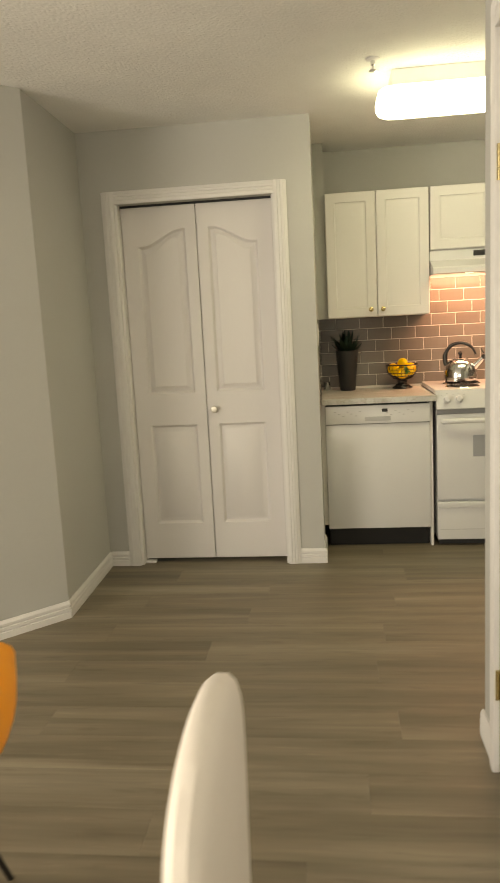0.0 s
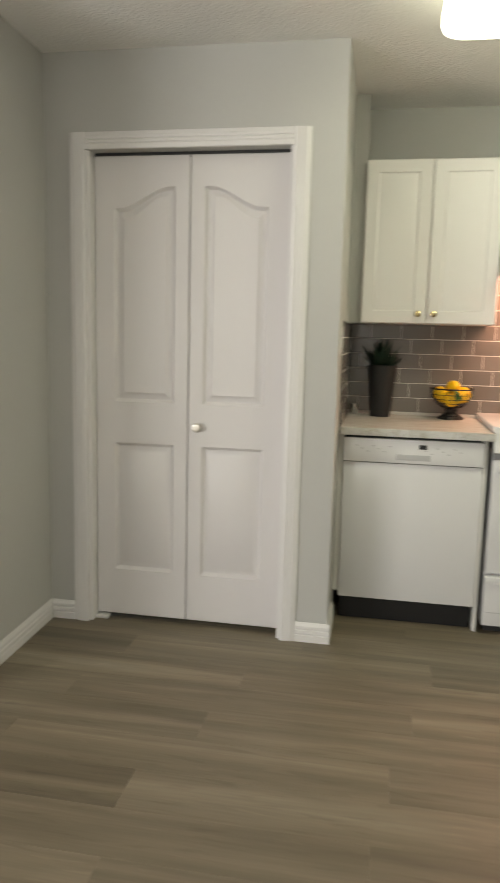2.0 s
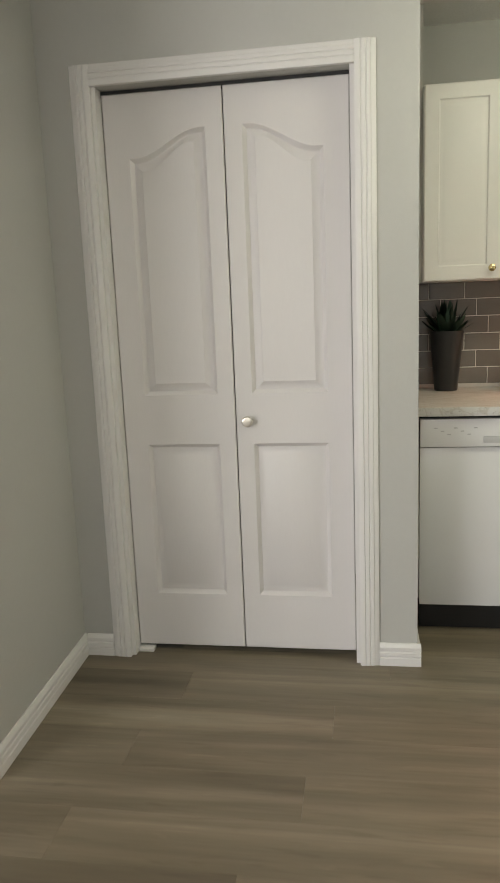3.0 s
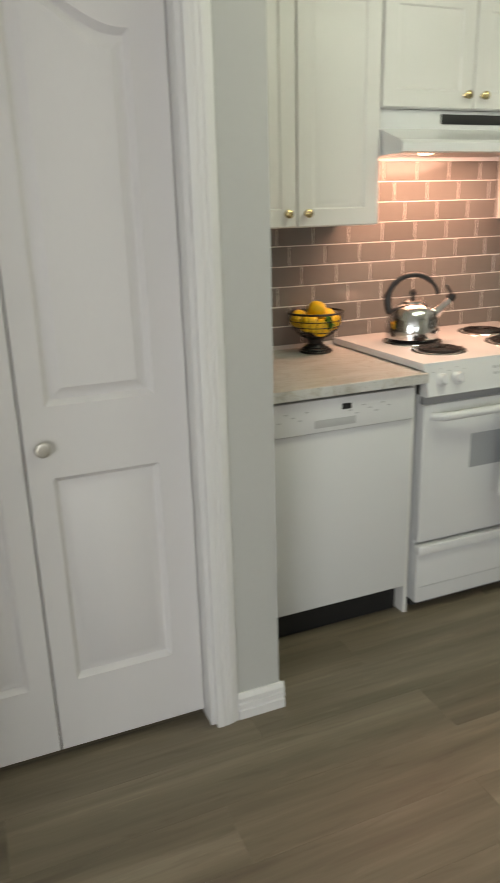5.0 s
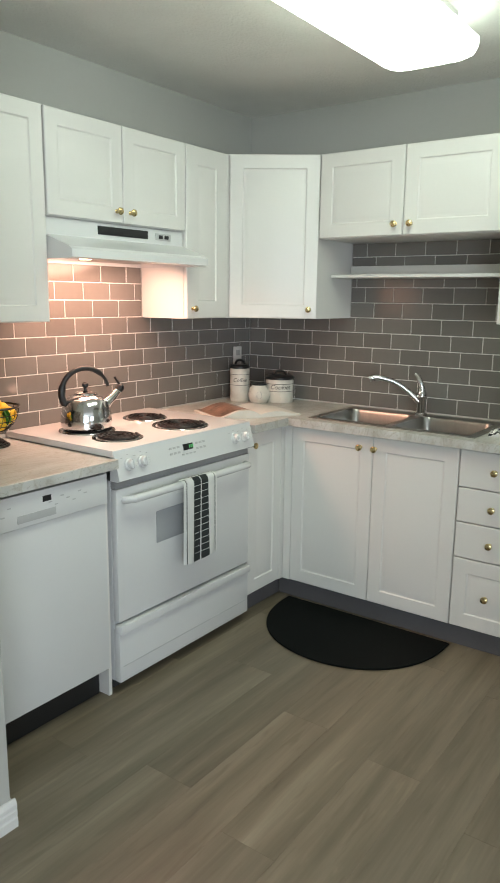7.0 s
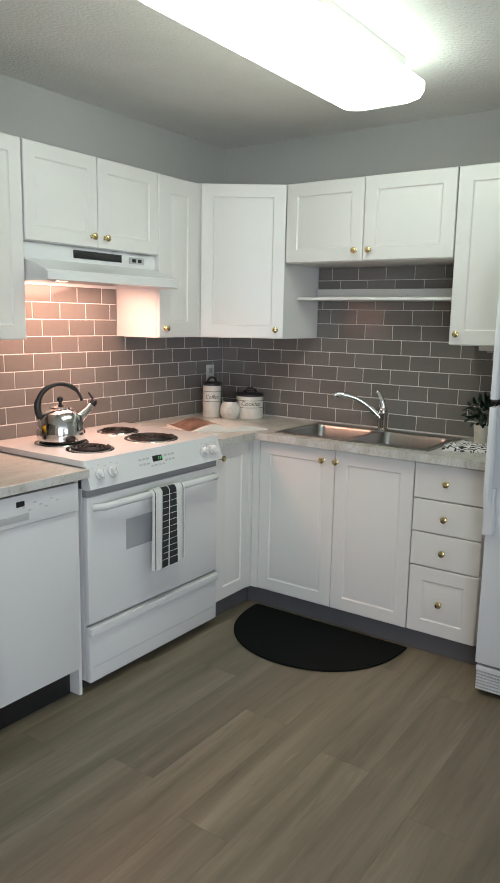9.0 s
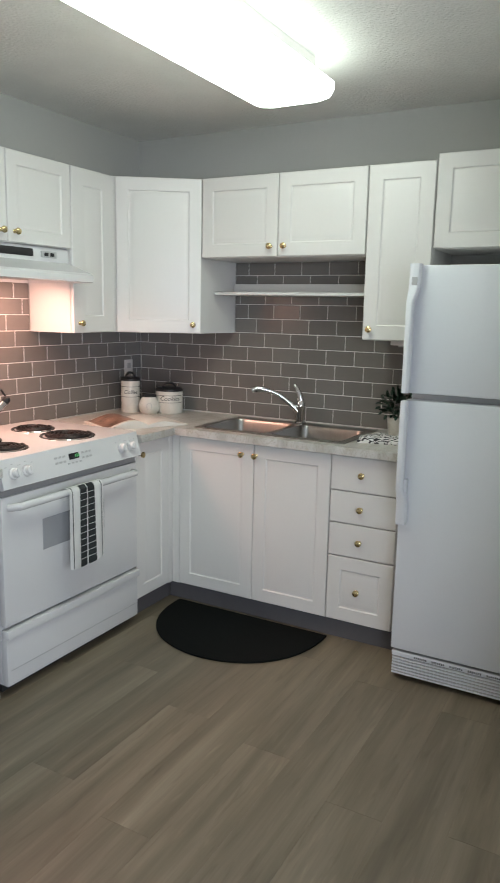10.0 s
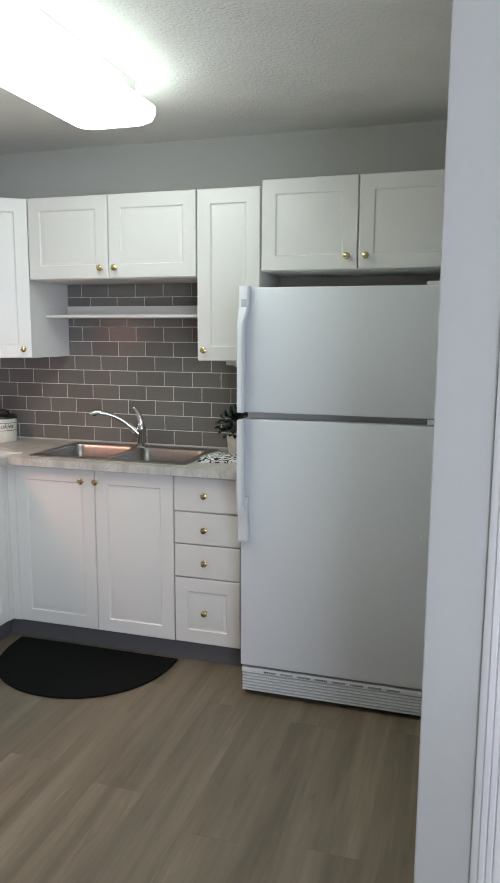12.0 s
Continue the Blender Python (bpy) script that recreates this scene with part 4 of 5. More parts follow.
# ---- things on the worktops ----
kettle = thing("kettle", pose(0.935, 4.505, 0.9245), "shiny steel whistling kettle with a black handle on the burner", "kettle")
part("body", lathe([(0, 0), (0.092, 0), (0.098, 0.006), (0.100, 0.03), (0.097, 0.065), (0.084, 0.105), (0.062, 0.128), (0.040, 0.135)], 40), CHROME, kettle)
lid = part("lid", lathe([(0.046, 0.131), (0.044, 0.139), (0.028, 0.147), (0.008, 0.150), (0, 0.150)], 30), CHROME, kettle)
part("lid_knob", lathe([(0.007, 0.149), (0.006, 0.158), (0.013, 0.165), (0.013, 0.175), (0.006, 0.182), (0, 0.183)], 18), BLACK, lid)
part("spout", tube_into(bmesh.new(), [(0.070, -0.030, 0.085), (0.100, -0.043, 0.115), (0.128, -0.055, 0.145)], [0.024, 0.017, 0.014], 16), CHROME, kettle)
part("whistle_cap", tube_into(bmesh.new(), [(0.124, -0.053, 0.141), (0.136, -0.058, 0.155), (0.142, -0.061, 0.160)], [0.017, 0.017, 0.010], 14), BLACK, kettle)
part("cap_lever", tube_into(bmesh.new(), [(0.136, -0.058, 0.155), (0.122, -0.052, 0.180), (0.112, -0.048, 0.196)], 0.0045, 8), BLACK, kettle)
arc = []
for k in range(21):
    a = radians(208 - 196 * k / 20)
    arc.append((0.094 * math.cos(a) * 0.92, -0.094 * math.cos(a) * 0.40, 0.142 + 0.094 * math.sin(a)))
part("handle", tube_into(bmesh.new(), arc, [0.015] * 5 + [0.011] * 12 + [0.007] * 4, 12), BLACK, kettle)

bowl = thing("fruit_bowl", pose(0.596, 4.640, LEFT_TOP), "black wire footed fruit bowl on the worktop", "fruit bowl")


def ring_pts(r, z, n=36):
    return [(r * math.cos(6.28318531 * k / n), r * math.sin(6.28318531 * k / n), z) for k in range(n)]


for r, z, th in ((0.102, 0.150, 0.0042), (0.098, 0.122, 0.0016), (0.090, 0.100, 0.0016), (0.076, 0.080, 0.0016), (0.058, 0.064, 0.0018)):
    part("hoop", tube_into(bmesh.new(), ring_pts(r, z), th, 6, True), IRON, bowl)
for k in range(22):
    a = 6.28318531 * k / 22
    part("rib", tube_into(bmesh.new(), [(r * math.cos(a), r * math.sin(a), z) for r, z in ((0.102, 0.150), (0.098, 0.122), (0.090, 0.100), (0.076, 0.080), (0.050, 0.060))], 0.0013, 5), IRON, bowl)
part("stem", lathe([(0.050, 0.059), (0.030, 0.050), (0.028, 0.034), (0.036, 0.022)], 24), IRON, bowl)
for r, z in ((0.040, 0.020), (0.050, 0.012), (0.060, 0.005)):
    part("foot_ring", tube_into(bmesh.new(), ring_pts(r, z), 0.0045, 6, True), IRON, bowl)


def lemon_mesh(seed):
    bm = lathe([(0, -0.046), (0.006, -0.043), (0.013, -0.037), (0.026, -0.025), (0.033, -0.008), (0.033, 0.008), (0.026, 0.025), (0.013, 0.037), (0.007, 0.043), (0, 0.045)], 20)
    for v in bm.verts:
        v.co *= 1 + 0.05 * noise.noise(v.co * 40 + Vector((seed, 0, 0)))
    return bm


LEMONS = mesh_of("lemon", lemon_mesh(3), LEMON, True)
for x, y, z, rx, rz in ((-0.045, -0.030, 0.115, 80, 20), (0.045, -0.036, 0.115, 75, 100), (0.0, 0.045, 0.115, 85, 60), (-0.002, -0.046, 0.096, 80, 85), (0.004, 0.0, 0.158, 84, 12), (-0.055, 0.03, 0.125, 70, 150), (0.055, 0.028, 0.126, 78, 30)):
    lm = new("lemon", LEMONS)
    lm.matrix_world = pose(0.596 + x, 4.640 + y, LEFT_TOP + z, rx, 0, rz)
    tagged(lm, "bright yellow lemon piled in the wire bowl", "lemon", "lemons in the bowl")


def leaf_mesh(length, width, curl, name, material):
    bm = bmesh.new()
    rows = []
    for k in range(7):
        u = k / 6
        w = width * math.sin(math.pi * min(1, 0.08 + 0.92 * u)) ** 0.7 * 0.5
        z = curl * u * u
        rows.append([bm.verts.new((length * u, -w, z)), bm.verts.new((length * u, 0, z - 0.15 * w)), bm.verts.new((length * u, w, z))])
    for a, b in zip(rows, rows[1:]):
        for i in range(2):
            bm.faces.new((a[i], a[i + 1], b[i + 1], b[i]))
    bmesh.ops.solidify(bm, geom=bm.faces[:], thickness=0.0012)
    return mesh_of(name, bm, material, True)


LIMELEAF = leaf_mesh(0.055, 0.032, -0.012, "leaf", LEAF)
sprig = thing("lemon_leaf_sprig", pose(0.602, 4.575, LEFT_TOP + 0.142), "green leaf sprig among the lemons", "leaf sprig")
for rx, ry, rz, dx in ((20, 35, -20, 0.0), (-15, 48, -75, 0.01), (10, 20, 160, -0.01), (30, 60, -120, 0.012)):
    lf = new("leaf", LIMELEAF)
    lf.parent, lf.matrix_basis = sprig, pose(dx, 0, 0, rx, ry, rz)

plant = thing("potted_plant", pose(0.250, 4.640, LEFT_TOP), "dark green spiky plant in a tall black tapered pot", "potted plant")
part("pot", lathe([(0, 0), (0.047, 0), (0.049, 0.004), (0.072, 0.248), (0.074, 0.256), (0.069, 0.256), (0.064, 0.235), (0, 0.232)], 28), POT, plant)
SPIKE = leaf_mesh(0.135, 0.020, 0.018, "leaf", DARKLEAF)
random.seed(4)
for k in range(70):
    lf = new("leaf", SPIKE)
    t = random.random()
    lf.parent = plant
    lf.matrix_basis = pose(0.018 * math.cos(k), 0.018 * math.sin(k), 0.235, 0, -15 - 68 * t, k * 137.5) @ Matrix.Scale(0.75 + 0.45 * random.random(), 4)

votive = thing("votive_cup", pose(0.118, 4.700, LEFT_TOP), "small silvery votive cup on the worktop by the wall", "votive cup")
part("cup", lathe([(0, 0), (0.018, 0), (0.021, 0.006), (0.024, 0.052), (0.022, 0.052), (0.019, 0.012), (0, 0.010)], 20), CHROME, votive)
part("candle", lathe([(0, 0.010), (0.018, 0.011), (0.019, 0.034), (0, 0.035)], 18), CREAM, votive)

# canisters
def text_wrapped(body, size, radius, z, parent, material, turn):
    """Lettering laid round an upright canister."""
    cu = bpy.data.curves.new("lettering", "FONT")
    cu.body, cu.size, cu.align_x, cu.extrude, cu.shear = body, size, "CENTER", 0.0004, 0.25
    tmp = bpy.data.objects.new("lettering", cu)
    scene.collection.objects.link(tmp)
    me = bpy.data.meshes.new_from_object(tmp.evaluated_get(bpy.context.evaluated_depsgraph_get()))
    bpy.data.objects.remove(tmp)
    for v in me.vertices:
        a = v.co.x / radius + radians(turn)
        r = radius + 0.0005 + v.co.z
        v.co = Vector((r * math.sin(a), -r * math.cos(a), z + v.co.y))
    me.materials.clear()
    me.materials.append(material)
    ob = new("lettering", me)
    ob.parent = parent
    return ob


def canister(x, y, r, h, word, size, label):
    c = thing("canister", pose(x, y, COUNTER), label, "canister", "kitchen canisters")
    body = part("body", lathe([(0, 0), (r * 0.97, 0), (r, 0.005), (r, h - 0.006), (r * 0.96, h), (0, h)], 36), CREAM, c)
    lid = part("lid", lathe([(r * 0.9, h), (r * 1.03, h + 0.001), (r * 1.03, h + 0.012), (r * 0.85, h + 0.020), (0, h + 0.022)], 36), BLACK, c, "black lid with a loop handle")
    loop = [(0.27 * r * math.cos(a), -0.38 * r * math.cos(a), h + 0.018 + 0.026 * math.sin(a)) for a in [math.pi * k / 10 for k in range(11)]]
    part("handle", tube_into(bmesh.new(), loop, 0.006, 8), BLACK, lid)
    for z in (h * 0.50, h * 0.82):
        part("line", tube_into(bmesh.new(), ring_pts(r + 0.0004, z, 40), 0.0013, 5, True), BLACK, body)
    text_wrapped(word, size, r, h * 0.60, body, GREYINK, -52)
    return c


canister(2.130, 4.640, 0.052, 0.175, "Coffee", 0.029, "cream ceramic coffee canister with a black lid")
canister(2.240, 4.455, 0.075, 0.122, "Cookies", 0.034, "cream ceramic cookie canister with a black lid")
jug = thing("cream_jar", pose(2.135, 4.515, COUNTER), "small round cream jar with an oval emblem and black lid", "jar")
part("body", lathe([(0, 0), (0.042, 0), (0.054, 0.02), (0.057, 0.045), (0.052, 0.072), (0.040, 0.086), (0.038, 0.094), (0, 0.094)], 32), CREAM, jug)
part("lid", lathe([(0, 0.094), (0.040, 0.094), (0.040, 0.102), (0, 0.104)], 28), BLACK, jug)
em = bmesh.new()
tube_into(em, [(0.0135 * math.cos(6.28318531 * k / 20), 0, 0.019 * math.sin(6.28318531 * k / 20)) for k in range(20)], 0.0010, 5, True)
em = part("emblem", em, GREY, jug)
em.matrix_basis = pose(-0.046, -0.034, 0.045, 0, 0, -53)

# open magazine
mag = thing("magazine", pose(1.795, 4.345, COUNTER, 0, 0, -28), "open magazine with a food photo lying on the worktop", "magazine")


def page(side, lift):
    bm = bmesh.new()
    rows = []
    for k in range(11):
        u = k / 10
        x = side * 0.215 * u
        z = lift * (0.4 + math.sin(math.pi * min(1, u * 1.15)) * 0.8) * (1 - u * 0.55) + 0.002
        rows.append([bm.verts.new((x, -0.14, z)), bm.verts.new((x, 0.14, z)), bm.verts.new((x, 0.14, 0.0004)), bm.verts.new((x, -0.14, 0.0004))])
    for a, b in zip(rows, rows[1:]):
        for i in range(4):
            bm.faces.new((a[i], a[(i + 1) % 4], b[(i + 1) % 4], b[i]))
    bm.faces.new(rows[0])
    bm.faces.new(rows[-1])
    return bm


part("open_page", page(1, 0.026), PAPER, mag)
left_page = part("open_page", page(-1, 0.040), PAPER, mag)
ph = bmesh.new()
rows = []
for k in range(9):
    u = 0.05 + 0.90 * k / 8
    z = 0.040 * (0.4 + math.sin(math.pi * min(1, u * 1.15)) * 0.8) * (1 - u * 0.55) + 0.0032
    rows.append([ph.verts.new((-0.215 * u, -0.115, z)), ph.verts.new((-0.215 * u, 0.13, z))])
for a, b in zip(rows, rows[1:]):
    ph.faces.new((a[0], a[1], b[1], b[0]))
part("printed_photo", ph, PRINT, left_page, "brown food photograph")

# folded patterned dish cloth and a small plant by the refrigerator
def cloth_sheet(w, d, z, seed, amp):
    bm = bmesh.new()
    nx_, ny_ = 26, 20
    grid = [[None] * (ny_ + 1) for _ in range(nx_ + 1)]
    for i in range(nx_ + 1):
        for j in range(ny_ + 1):
            x, y = w * (i / nx_ - 0.5), d * (j / ny_ - 0.5)
            e = min(i, nx_ - i, 4) / 4 * min(j, ny_ - j, 4) / 4
            h = z * (0.35 + 0.65 * e) + amp * noise.noise(Vector((x * 18, y * 18, seed)))
            grid[i][j] = bm.verts.new((x + 0.012 * noise.noise(Vector((y * 14, seed, 1))), y + 0.014 * noise.noise(Vector((x * 14, seed, 5))), max(0.001, h)))
    for i in range(nx_):
        for j in range(ny_):
            bm.faces.new((grid[i][j], grid[i + 1][j], grid[i + 1][j + 1], grid[i][j + 1]))
    rim_v = [grid[i][0] for i in range(nx_ + 1)] + [grid[nx_][j] for j in range(1, ny_ + 1)] + [grid[i][ny_] for i in range(nx_ - 1, -1, -1)] + [grid[0][j] for j in range(ny_ - 1, 0, -1)]
    low = [bm.verts.new((v.co.x, v.co.y, 0.0004)) for v in rim_v]
    for i in range(len(rim_v)):
        j = (i + 1) % len(rim_v)
        bm.faces.new((rim_v[i], rim_v[j], low[j], low[i]))
    return bm


def striped_cloth():
    m, n, l, b = nodes_of("black_and_white_print")
    tc, w = n.new("ShaderNodeTexCoord"), n.new("ShaderNodeTexWave")
    w.inputs["Scale"].default_value, w.inputs["Distortion"].default_value, w.inputs["Detail"].default_value = 22.0, 9.0, 1.0
    w.inputs["Detail Scale"].default_value = 2.0
    l.new(tc.outputs["Object"], w.inputs["Vector"])
    r = ramp(n, [(0.30, (0.03, 0.03, 0.032)), (0.40, (0.72, 0.72, 0.70))])
    l.new(w.outputs[0], r.inputs[0])
    l.new(r.outputs[0], b.inputs["Base Color"])
    b.inputs["Roughness"].default_value = 0.9
    return m


dc = tagged(new("dish_cloth", mesh_of("dish_cloth", cloth_sheet(0.15, 0.23, 0.026, 2.0, 0.014), striped_cloth(), True)), "crumpled black and white patterned dish cloth on the worktop", "dish cloth")
dc.matrix_world = pose(2.045, 3.135, COUNTER, 0, 0, 12)

small = thing("small_plant", pose(2.215, 3.135, COUNTER), "small dark bushy plant in a cream pot", "potted plant")
part("pot", lathe([(0, 0), (0.036, 0), (0.038, 0.004), (0.046, 0.085), (0.046, 0.092), (0.041, 0.092), (0.038, 0.078), (0, 0.076)], 24), CREAM, small)
BUSH = leaf_mesh(0.027, 0.015, -0.004, "leaf", DARKLEAF)
random.seed(9)
for k in range(190):
    a, e, r = random.random() * 6.283, random.random() * 2.0 - 0.45, 0.03 + 0.065 * random.random()
    lf = new("leaf", BUSH)
    lf.parent = small
    p = Vector((r * math.cos(a) * math.cos(e), r * math.sin(a) * math.cos(e), 0.135 + 0.9 * r * math.sin(e)))
    lf.matrix_basis = Matrix.Translation(p) @ Euler((random.random() * 2 - 1, -e + random.random() - 0.5, a)).to_matrix().to_4x4()
for k in range(9):
    a = k * 0.7
    part("stem", tube_into(bmesh.new(), [(0.01 * math.cos(a), 0.01 * math.sin(a), 0.07), (0.03 * math.cos(a), 0.03 * math.sin(a), 0.125), (0.055 * math.cos(a), 0.055 * math.sin(a), 0.155)], 0.002, 5), DARKLEAF, small)

# tea towel on the oven handle
def towel_sheet(x0, x1, lift, z_back, z_front):
    """A strip of cloth hung over the oven bar, with soft folds."""
    bm = bmesh.new()
    rows = []
    n = 30
    for k in range(n + 1):
        u = k / n
        if u < 0.25:
            y, z = 0.019, z_back + (0.737 - z_back) * (u / 0.25)
        elif u < 0.38:
            a = math.pi * (u - 0.25) / 0.13
            y, z = 0.019 * math.cos(a), 0.737 + 0.019 * math.sin(a)
        else:
            y, z = -0.019, 0.737 + (z_front - 0.737) * (u - 0.38) / 0.62
        row = []
        m = 24 if x1 - x0 > 0.1 else 8
        for j in range(m + 1):
            x = x0 + (x1 - x0) * j / m
            drop = max(0, (u - 0.38) / 0.62)
            fold = 0.006 * math.sin(x * 52 + 1.0) * drop
            spread = 1 + 0.06 * drop
            sgn = -1 if u > 0.31 else 1
            xx = 0.390 + (x - 0.390) * spread
            row.append(bm.verts.new((xx, y - 0.050 + fold + sgn * (0.0016 + lift), z + 0.006 * drop * math.sin(x * 30))))
        rows.append(row)
    for a, b in zip(rows, rows[1:]):
        for j in range(len(a) - 1):
            bm.faces.new((a[j], a[j + 1], b[j + 1], b[j]))
    return bm


towel = thing("tea_towel", pose(RX0, 4.140, 0), "white tea towel with black checked stripes hung on the oven handle", "towel")
part("cloth", towel_sheet(0.288, 0.488, 0.0, 0.70, 0.420), CLOTH, towel)
for a, b in ((0.346, 0.386), (0.391, 0.431), (0.301, 0.305), (0.471, 0.475)):
    part("stripe", towel_sheet(a, b, 0.0020, 0.705, 0.4215), INK, towel, "black woven stripe")
for k in range(11):
    z = 0.455 + k * 0.027
    dr = (0.737 - z) / 0.312
    bm = bmesh.new()
    for j in range(7):
        x = 0.346 + 0.085 * j / 6
        xx = 0.390 + (x - 0.390) * (1 + 0.06 * dr)
        y = -0.0690 - 0.0052 + 0.006 * math.sin(x * 52 + 1.0) * dr
        zz = z + 0.006 * dr * math.sin(x * 30)
        if j:
            bm.faces.new((pa, pb, bm.verts.new((xx, y, zz + 0.0010)), bm.verts.new((xx, y, zz - 0.0010))))
        bm.verts.ensure_lookup_table()
        pa, pb = (bm.verts.new((xx, y, zz - 0.0010)), bm.verts.new((xx, y, zz + 0.0010)))
    part("check_line", bm, CLOTH, towel)

# plates on the walls
def wall_plate(name, m, label, rocker):
    o = thing(name, m, label, name.replace("_", " "))
    part("plate", box(-0.036, 0.036, -0.006, 0, -0.058, 0.058, 0.003), TRIM, o)
    if rocker:
        part("rocker", box(-0.016, 0.016, -0.009, -0.005, -0.033, 0.033, 0.002), TRIM, o)
    else:
        for z in (-0.024, 0.024):
            part("socket", box(-0.016, 0.016, -0.0075, -0.005, z - 0.015, z + 0.015, 0.003), GREY, o)


wall_plate("power_outlet", pose(2.245, RANGE_Y - 0.0095, 1.115), "pale outlet plate on the grey tiles", False)
# wall-coloured strip added so the deep gap by the cabinet stays light
tagged(new("filler_strip", mesh_of("filler_strip", box(PILLAR_X + 0.0005, 0.1375, FACE_Y + 0.05, FACE_Y + 0.07, UB, CEIL - 0.001), WALL)), "greige strip added to lighten the gap between wall end and wall cabinet", "filler strip", kind="structure")
wall_plate("light_switch", pose(PILLAR_X, 4.02, 1.26, 0, 0, 90), "white light switch on the wall end", True)

# ---- dining chairs by the start ----
chair = thing("dining_chair", pose(-0.026, 0.76, FLOOR), "white leatherette dining chair with a rounded padded back", "chair")
bm = bmesh.new()
rows = []
n = 24
for k in range(n + 1):
    a = math.pi * k / n
    rows.append((0.190 * math.cos(a), 0.755 + 0.14 * math.sin(a) ** 0.7))
outline = [(0.178, 0.44)] + rows + [(-0.178, 0.44)]
prev = None
for off, inset in ((-0.037, 0.030), (-0.034, 0.017), (-0.026, 0.007), (-0.012, 0.001), (0.012, 0.001), (0.026, 0.007), (0.034, 0.017), (0.037, 0.030)):
    loop = [(p[0] * (1 - inset / 0.190), p[1] - inset if p[1] > 0.5 else p[1]) for p in outline]
    ring = [bm.verts.new((off * 0.62 - 0.01 * (0.90 - p[1]), p[0], p[1])) for p in loop]
    if prev:
        for i in range(len(ring)):
            bm.faces.new((prev[i], prev[(i + 1) % len(ring)], ring[(i + 1) % len(ring)], ring[i]))
    else:
        bm.faces.new(ring[::-1])
    prev = ring
bm.faces.new(prev)
part("backrest", bm, LEATHER, chair)
part("seat", box(-0.44, 0.01, -0.17, 0.17, 0.37, 0.440, 0.022), LEATHER, chair)
for x, y in ((-0.40, -0.14), (-0.40, 0.14), (-0.02, -0.14), (-0.02, 0.14)):
    part("leg", tube_into(bmesh.new(), [(x, y, 0.38), (x * 1.03, y * 1.08, 0.0)], 0.011, 10), CHROME, chair)

oc = thing("shell_chair", pose(-0.765, 1.205, FLOOR), "orange moulded shell chair on thin dark metal legs", "chair")
bm = bmesh.new()
rows = []
for i in range(13):
    u = i / 12
    rr = 0.25 * math.sin(u * 1.5708) ** 0.8
    row = []
    for k in range(32):
        a = 6.28318531 * k / 32
        back = max(0, -math.cos(a)) ** 1.2
        z = 0.43 + 0.02 * u + u ** 3 * (0.13 + 0.22 * back)
        row.append(bm.verts.new((rr * math.cos(a) * 1.0, rr * math.sin(a) * 1.02, z)))
    rows.append(row)
for a, b in zip(rows[1:], rows[2:]):
    for k in range(32):
        bm.faces.new((a[k], a[(k + 1) % 32], b[(k + 1) % 32], b[k]))
bm.faces.new(rows[1])
for v in rows[0]:
    bm.verts.remove(v)
bmesh.ops.solidify(bm, geom=bm.faces[:], thickness=0.012)
shell = part("shell", bm, ORANGE, oc)
shell.rotation_euler = (0, 0, radians(150))
for x, y in ((0.062, 0.29), (-0.29, 0.062), (-0.062, -0.29), (0.29, -0.062)):
    part("leg", tube_into(bmesh.new(), [(x * 0.4, y * 0.4, 0.428), (x, y, 0.0)], 0.008, 8), IRON, oc)

# ---- floor planks ----
PW, PL = 0.182, 1.22


def plank_mesh(length):
    g = 0.0001
    bm = box(g, length - g, g, PW - g, FLOOR - 0.006, FLOOR)
    top = [e for e in bm.edges if all(v.co.z > FLOOR - 0.001 for v in e.verts)]
    bmesh.ops.bevel(bm, geom=top, offset=0.0004, segments=1, affect="EDGES")
    return mesh_of("plank", bm, PLANK)


floor = setting("floor", box(ROOM_W, SINK_X, ROOM_S, RANGE_Y, FLOOR - 0.0055, FLOOR - 0.0035), DARK, "grey-brown vinyl plank floor", "floor")
lengths = {}
random.seed(11)
row = 0
y = ROOM_S
while y < RANGE_Y:
    x = ROOM_W - ((row * 0.47 + random.uniform(-0.12, 0.12)) % 1.0) * PL
    while x < SINK_X:
        a, b = max(x, ROOM_W), min(x + PL, SINK_X)
        if b - a > 0.02:
            key = round(b - a, 3)
            if key not in lengths:
                lengths[key] = plank_mesh(key)
            o = new("plank", lengths[key])
            o.parent, o.location = floor, (a, y, 0)
        x += PL
    y += PW
    row += 1

# ---- wall tiles ----
TW, TH, GAP, TILE_Z = 0.153, 0.0748, 0.0034, 0.899


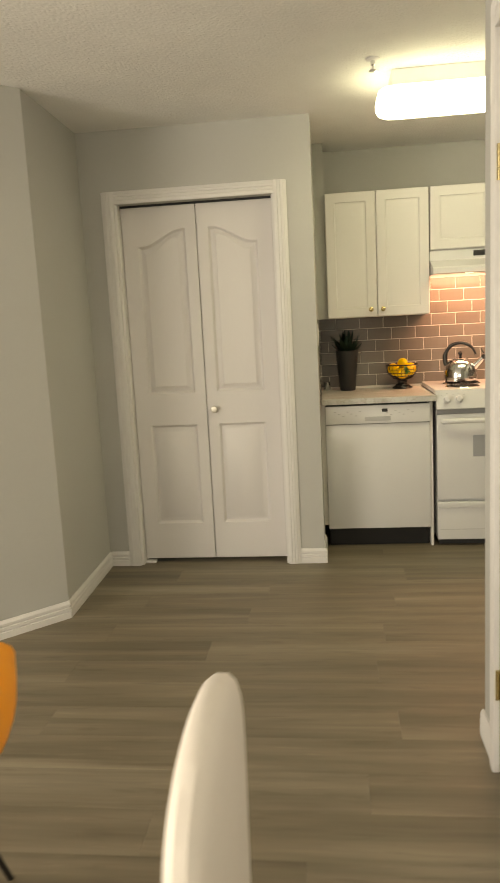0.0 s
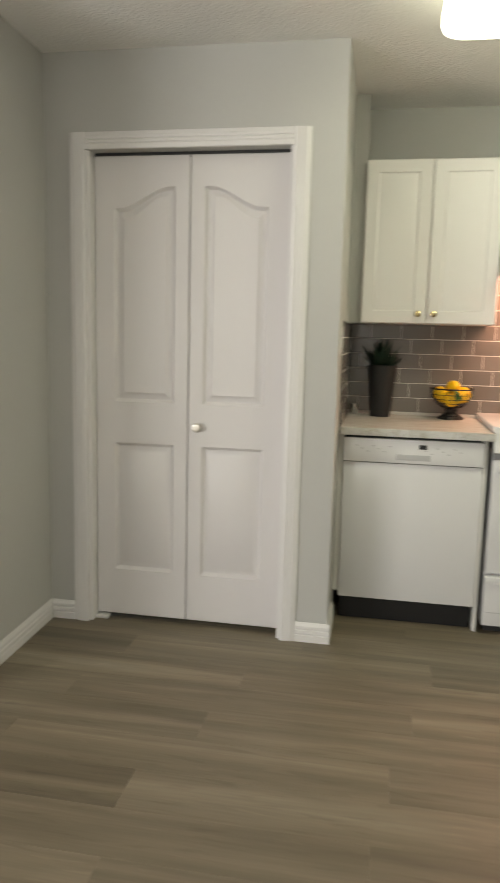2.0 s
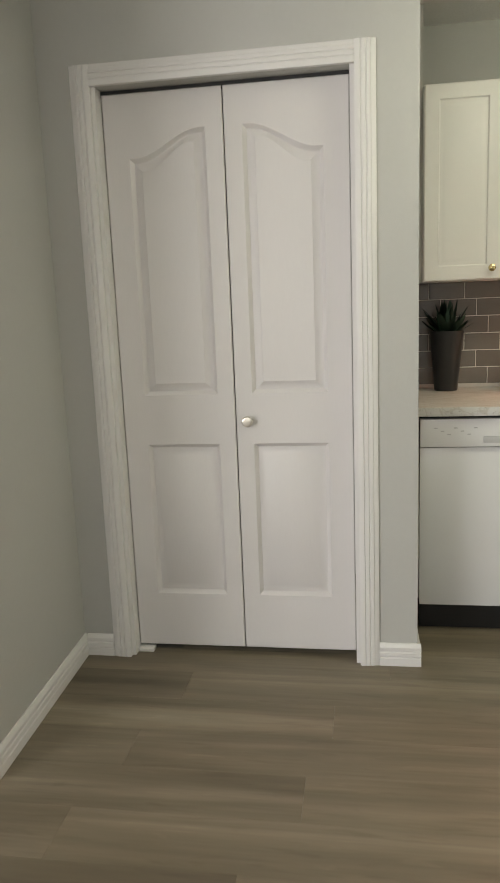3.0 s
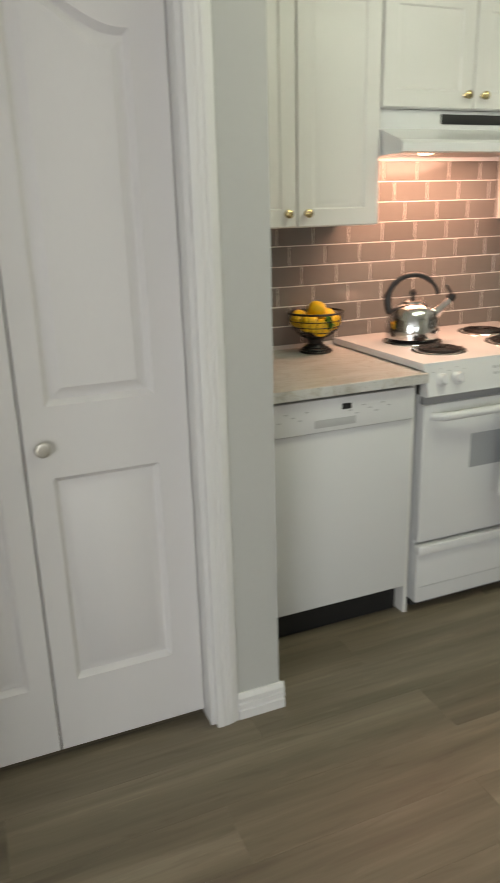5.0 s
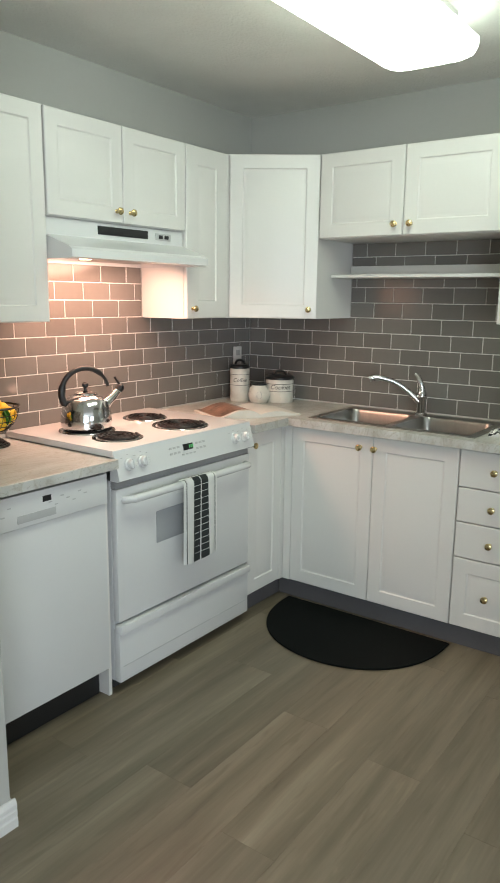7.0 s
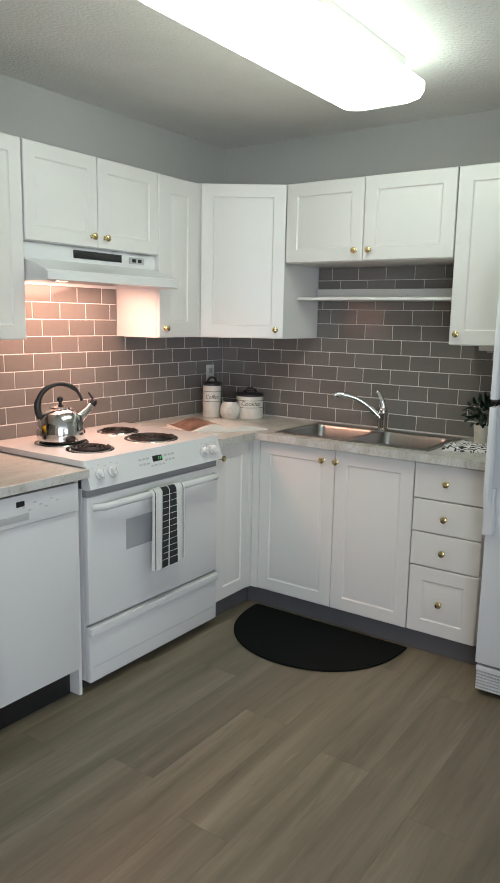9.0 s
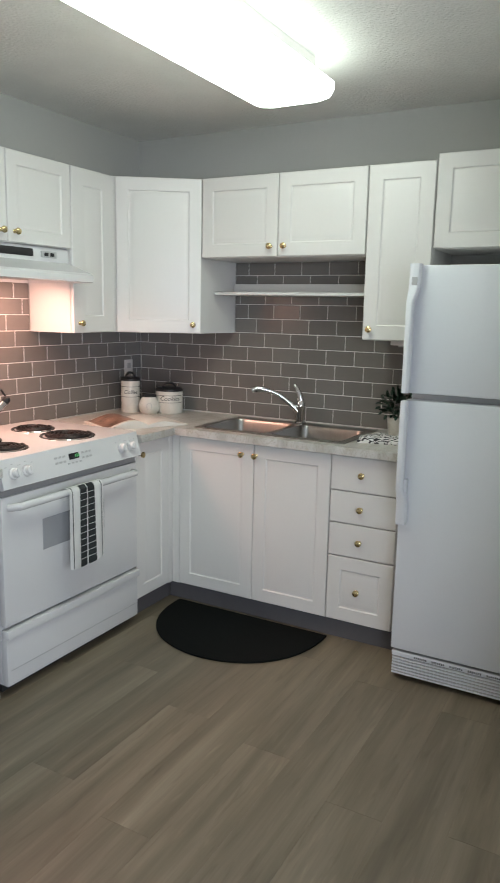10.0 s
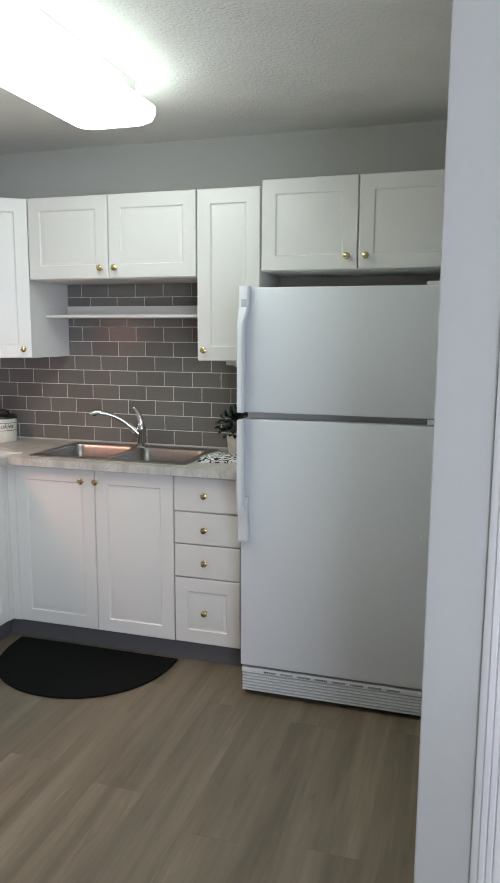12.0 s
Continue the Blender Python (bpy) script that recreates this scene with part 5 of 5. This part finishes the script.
def tile_mesh(w, h):
    bm = box(0, w, -0.0065, 0, 0, h)
    front = [e for e in bm.edges if all(v.co.y < -0.005 for v in e.verts)]
    bmesh.ops.bevel(bm, geom=front, offset=0.0016, segments=1, affect="EDGES")
    return mesh_of("tile", bm, TILE)


tile_sizes = {}


def tile_wall(parent, m, areas, start, bed):
    """Running-bond tiles in each area (x0, x1, z0, z1) of a wall whose face lies at y = 0 of m."""
    for x0, x1, z0, z1 in areas:
        b = part(bed, box(x0, x1, -0.005, -0.0005, COUNTER - 0.02 if z0 == TILE_Z else z0, z1), GROUT, parent, smooth=False)
        b.matrix_basis = m
        r = math.floor((z0 - TILE_Z) / TH + 0.01)
        while TILE_Z + r * TH < z1:
            za, zb = max(z0, TILE_Z + r * TH), min(z1, TILE_Z + (r + 1) * TH - GAP)
            x = start - r * TW / 3
            x -= math.ceil((x - x0) / TW + 1) * TW
            while x < x1 and zb - za > 0.008:
                a, c = max(x, x0), min(x + TW - GAP, x1)
                if c - a > 0.008:
                    key = (round(c - a, 3), round(zb - za, 3))
                    if key not in tile_sizes:
                        tile_sizes[key] = tile_mesh(*key)
                    o = new("tile", tile_sizes[key])
                    o.parent, o.matrix_basis = parent, m @ Matrix.Translation((a, 0, za))
                x += TW
            r += 1


ROW_TOP = TILE_Z + math.ceil((UB - TILE_Z) / TH) * TH - 0.0001
tile_wall(wall_range, pose(0, RANGE_Y - 0.001, 0), [(PILLAR_X + 0.008, SINK_X - 0.008, TILE_Z, ROW_TOP), (0.757, 1.503, ROW_TOP + 0.0001, 1.62)], 1.054, "grout_bed")
tile_wall(wall_sink, pose(SINK_X - 0.001, RANGE_Y, 0, 0, 0, -90), [(0.008, RANGE_Y - 2.96, TILE_Z, ROW_TOP), (RANGE_Y - 4.110, RANGE_Y - 3.262, ROW_TOP + 0.0001, 1.7105)], 1.543, "grout_bed")
tile_wall(wall_pillar, pose(PILLAR_X + 0.001, 4.135, 0, 0, 0, 90), [(0, RANGE_Y - 4.135 - 0.007, COUNTER - 0.03, UB + 0.004)], 0.0, "grout_bed")
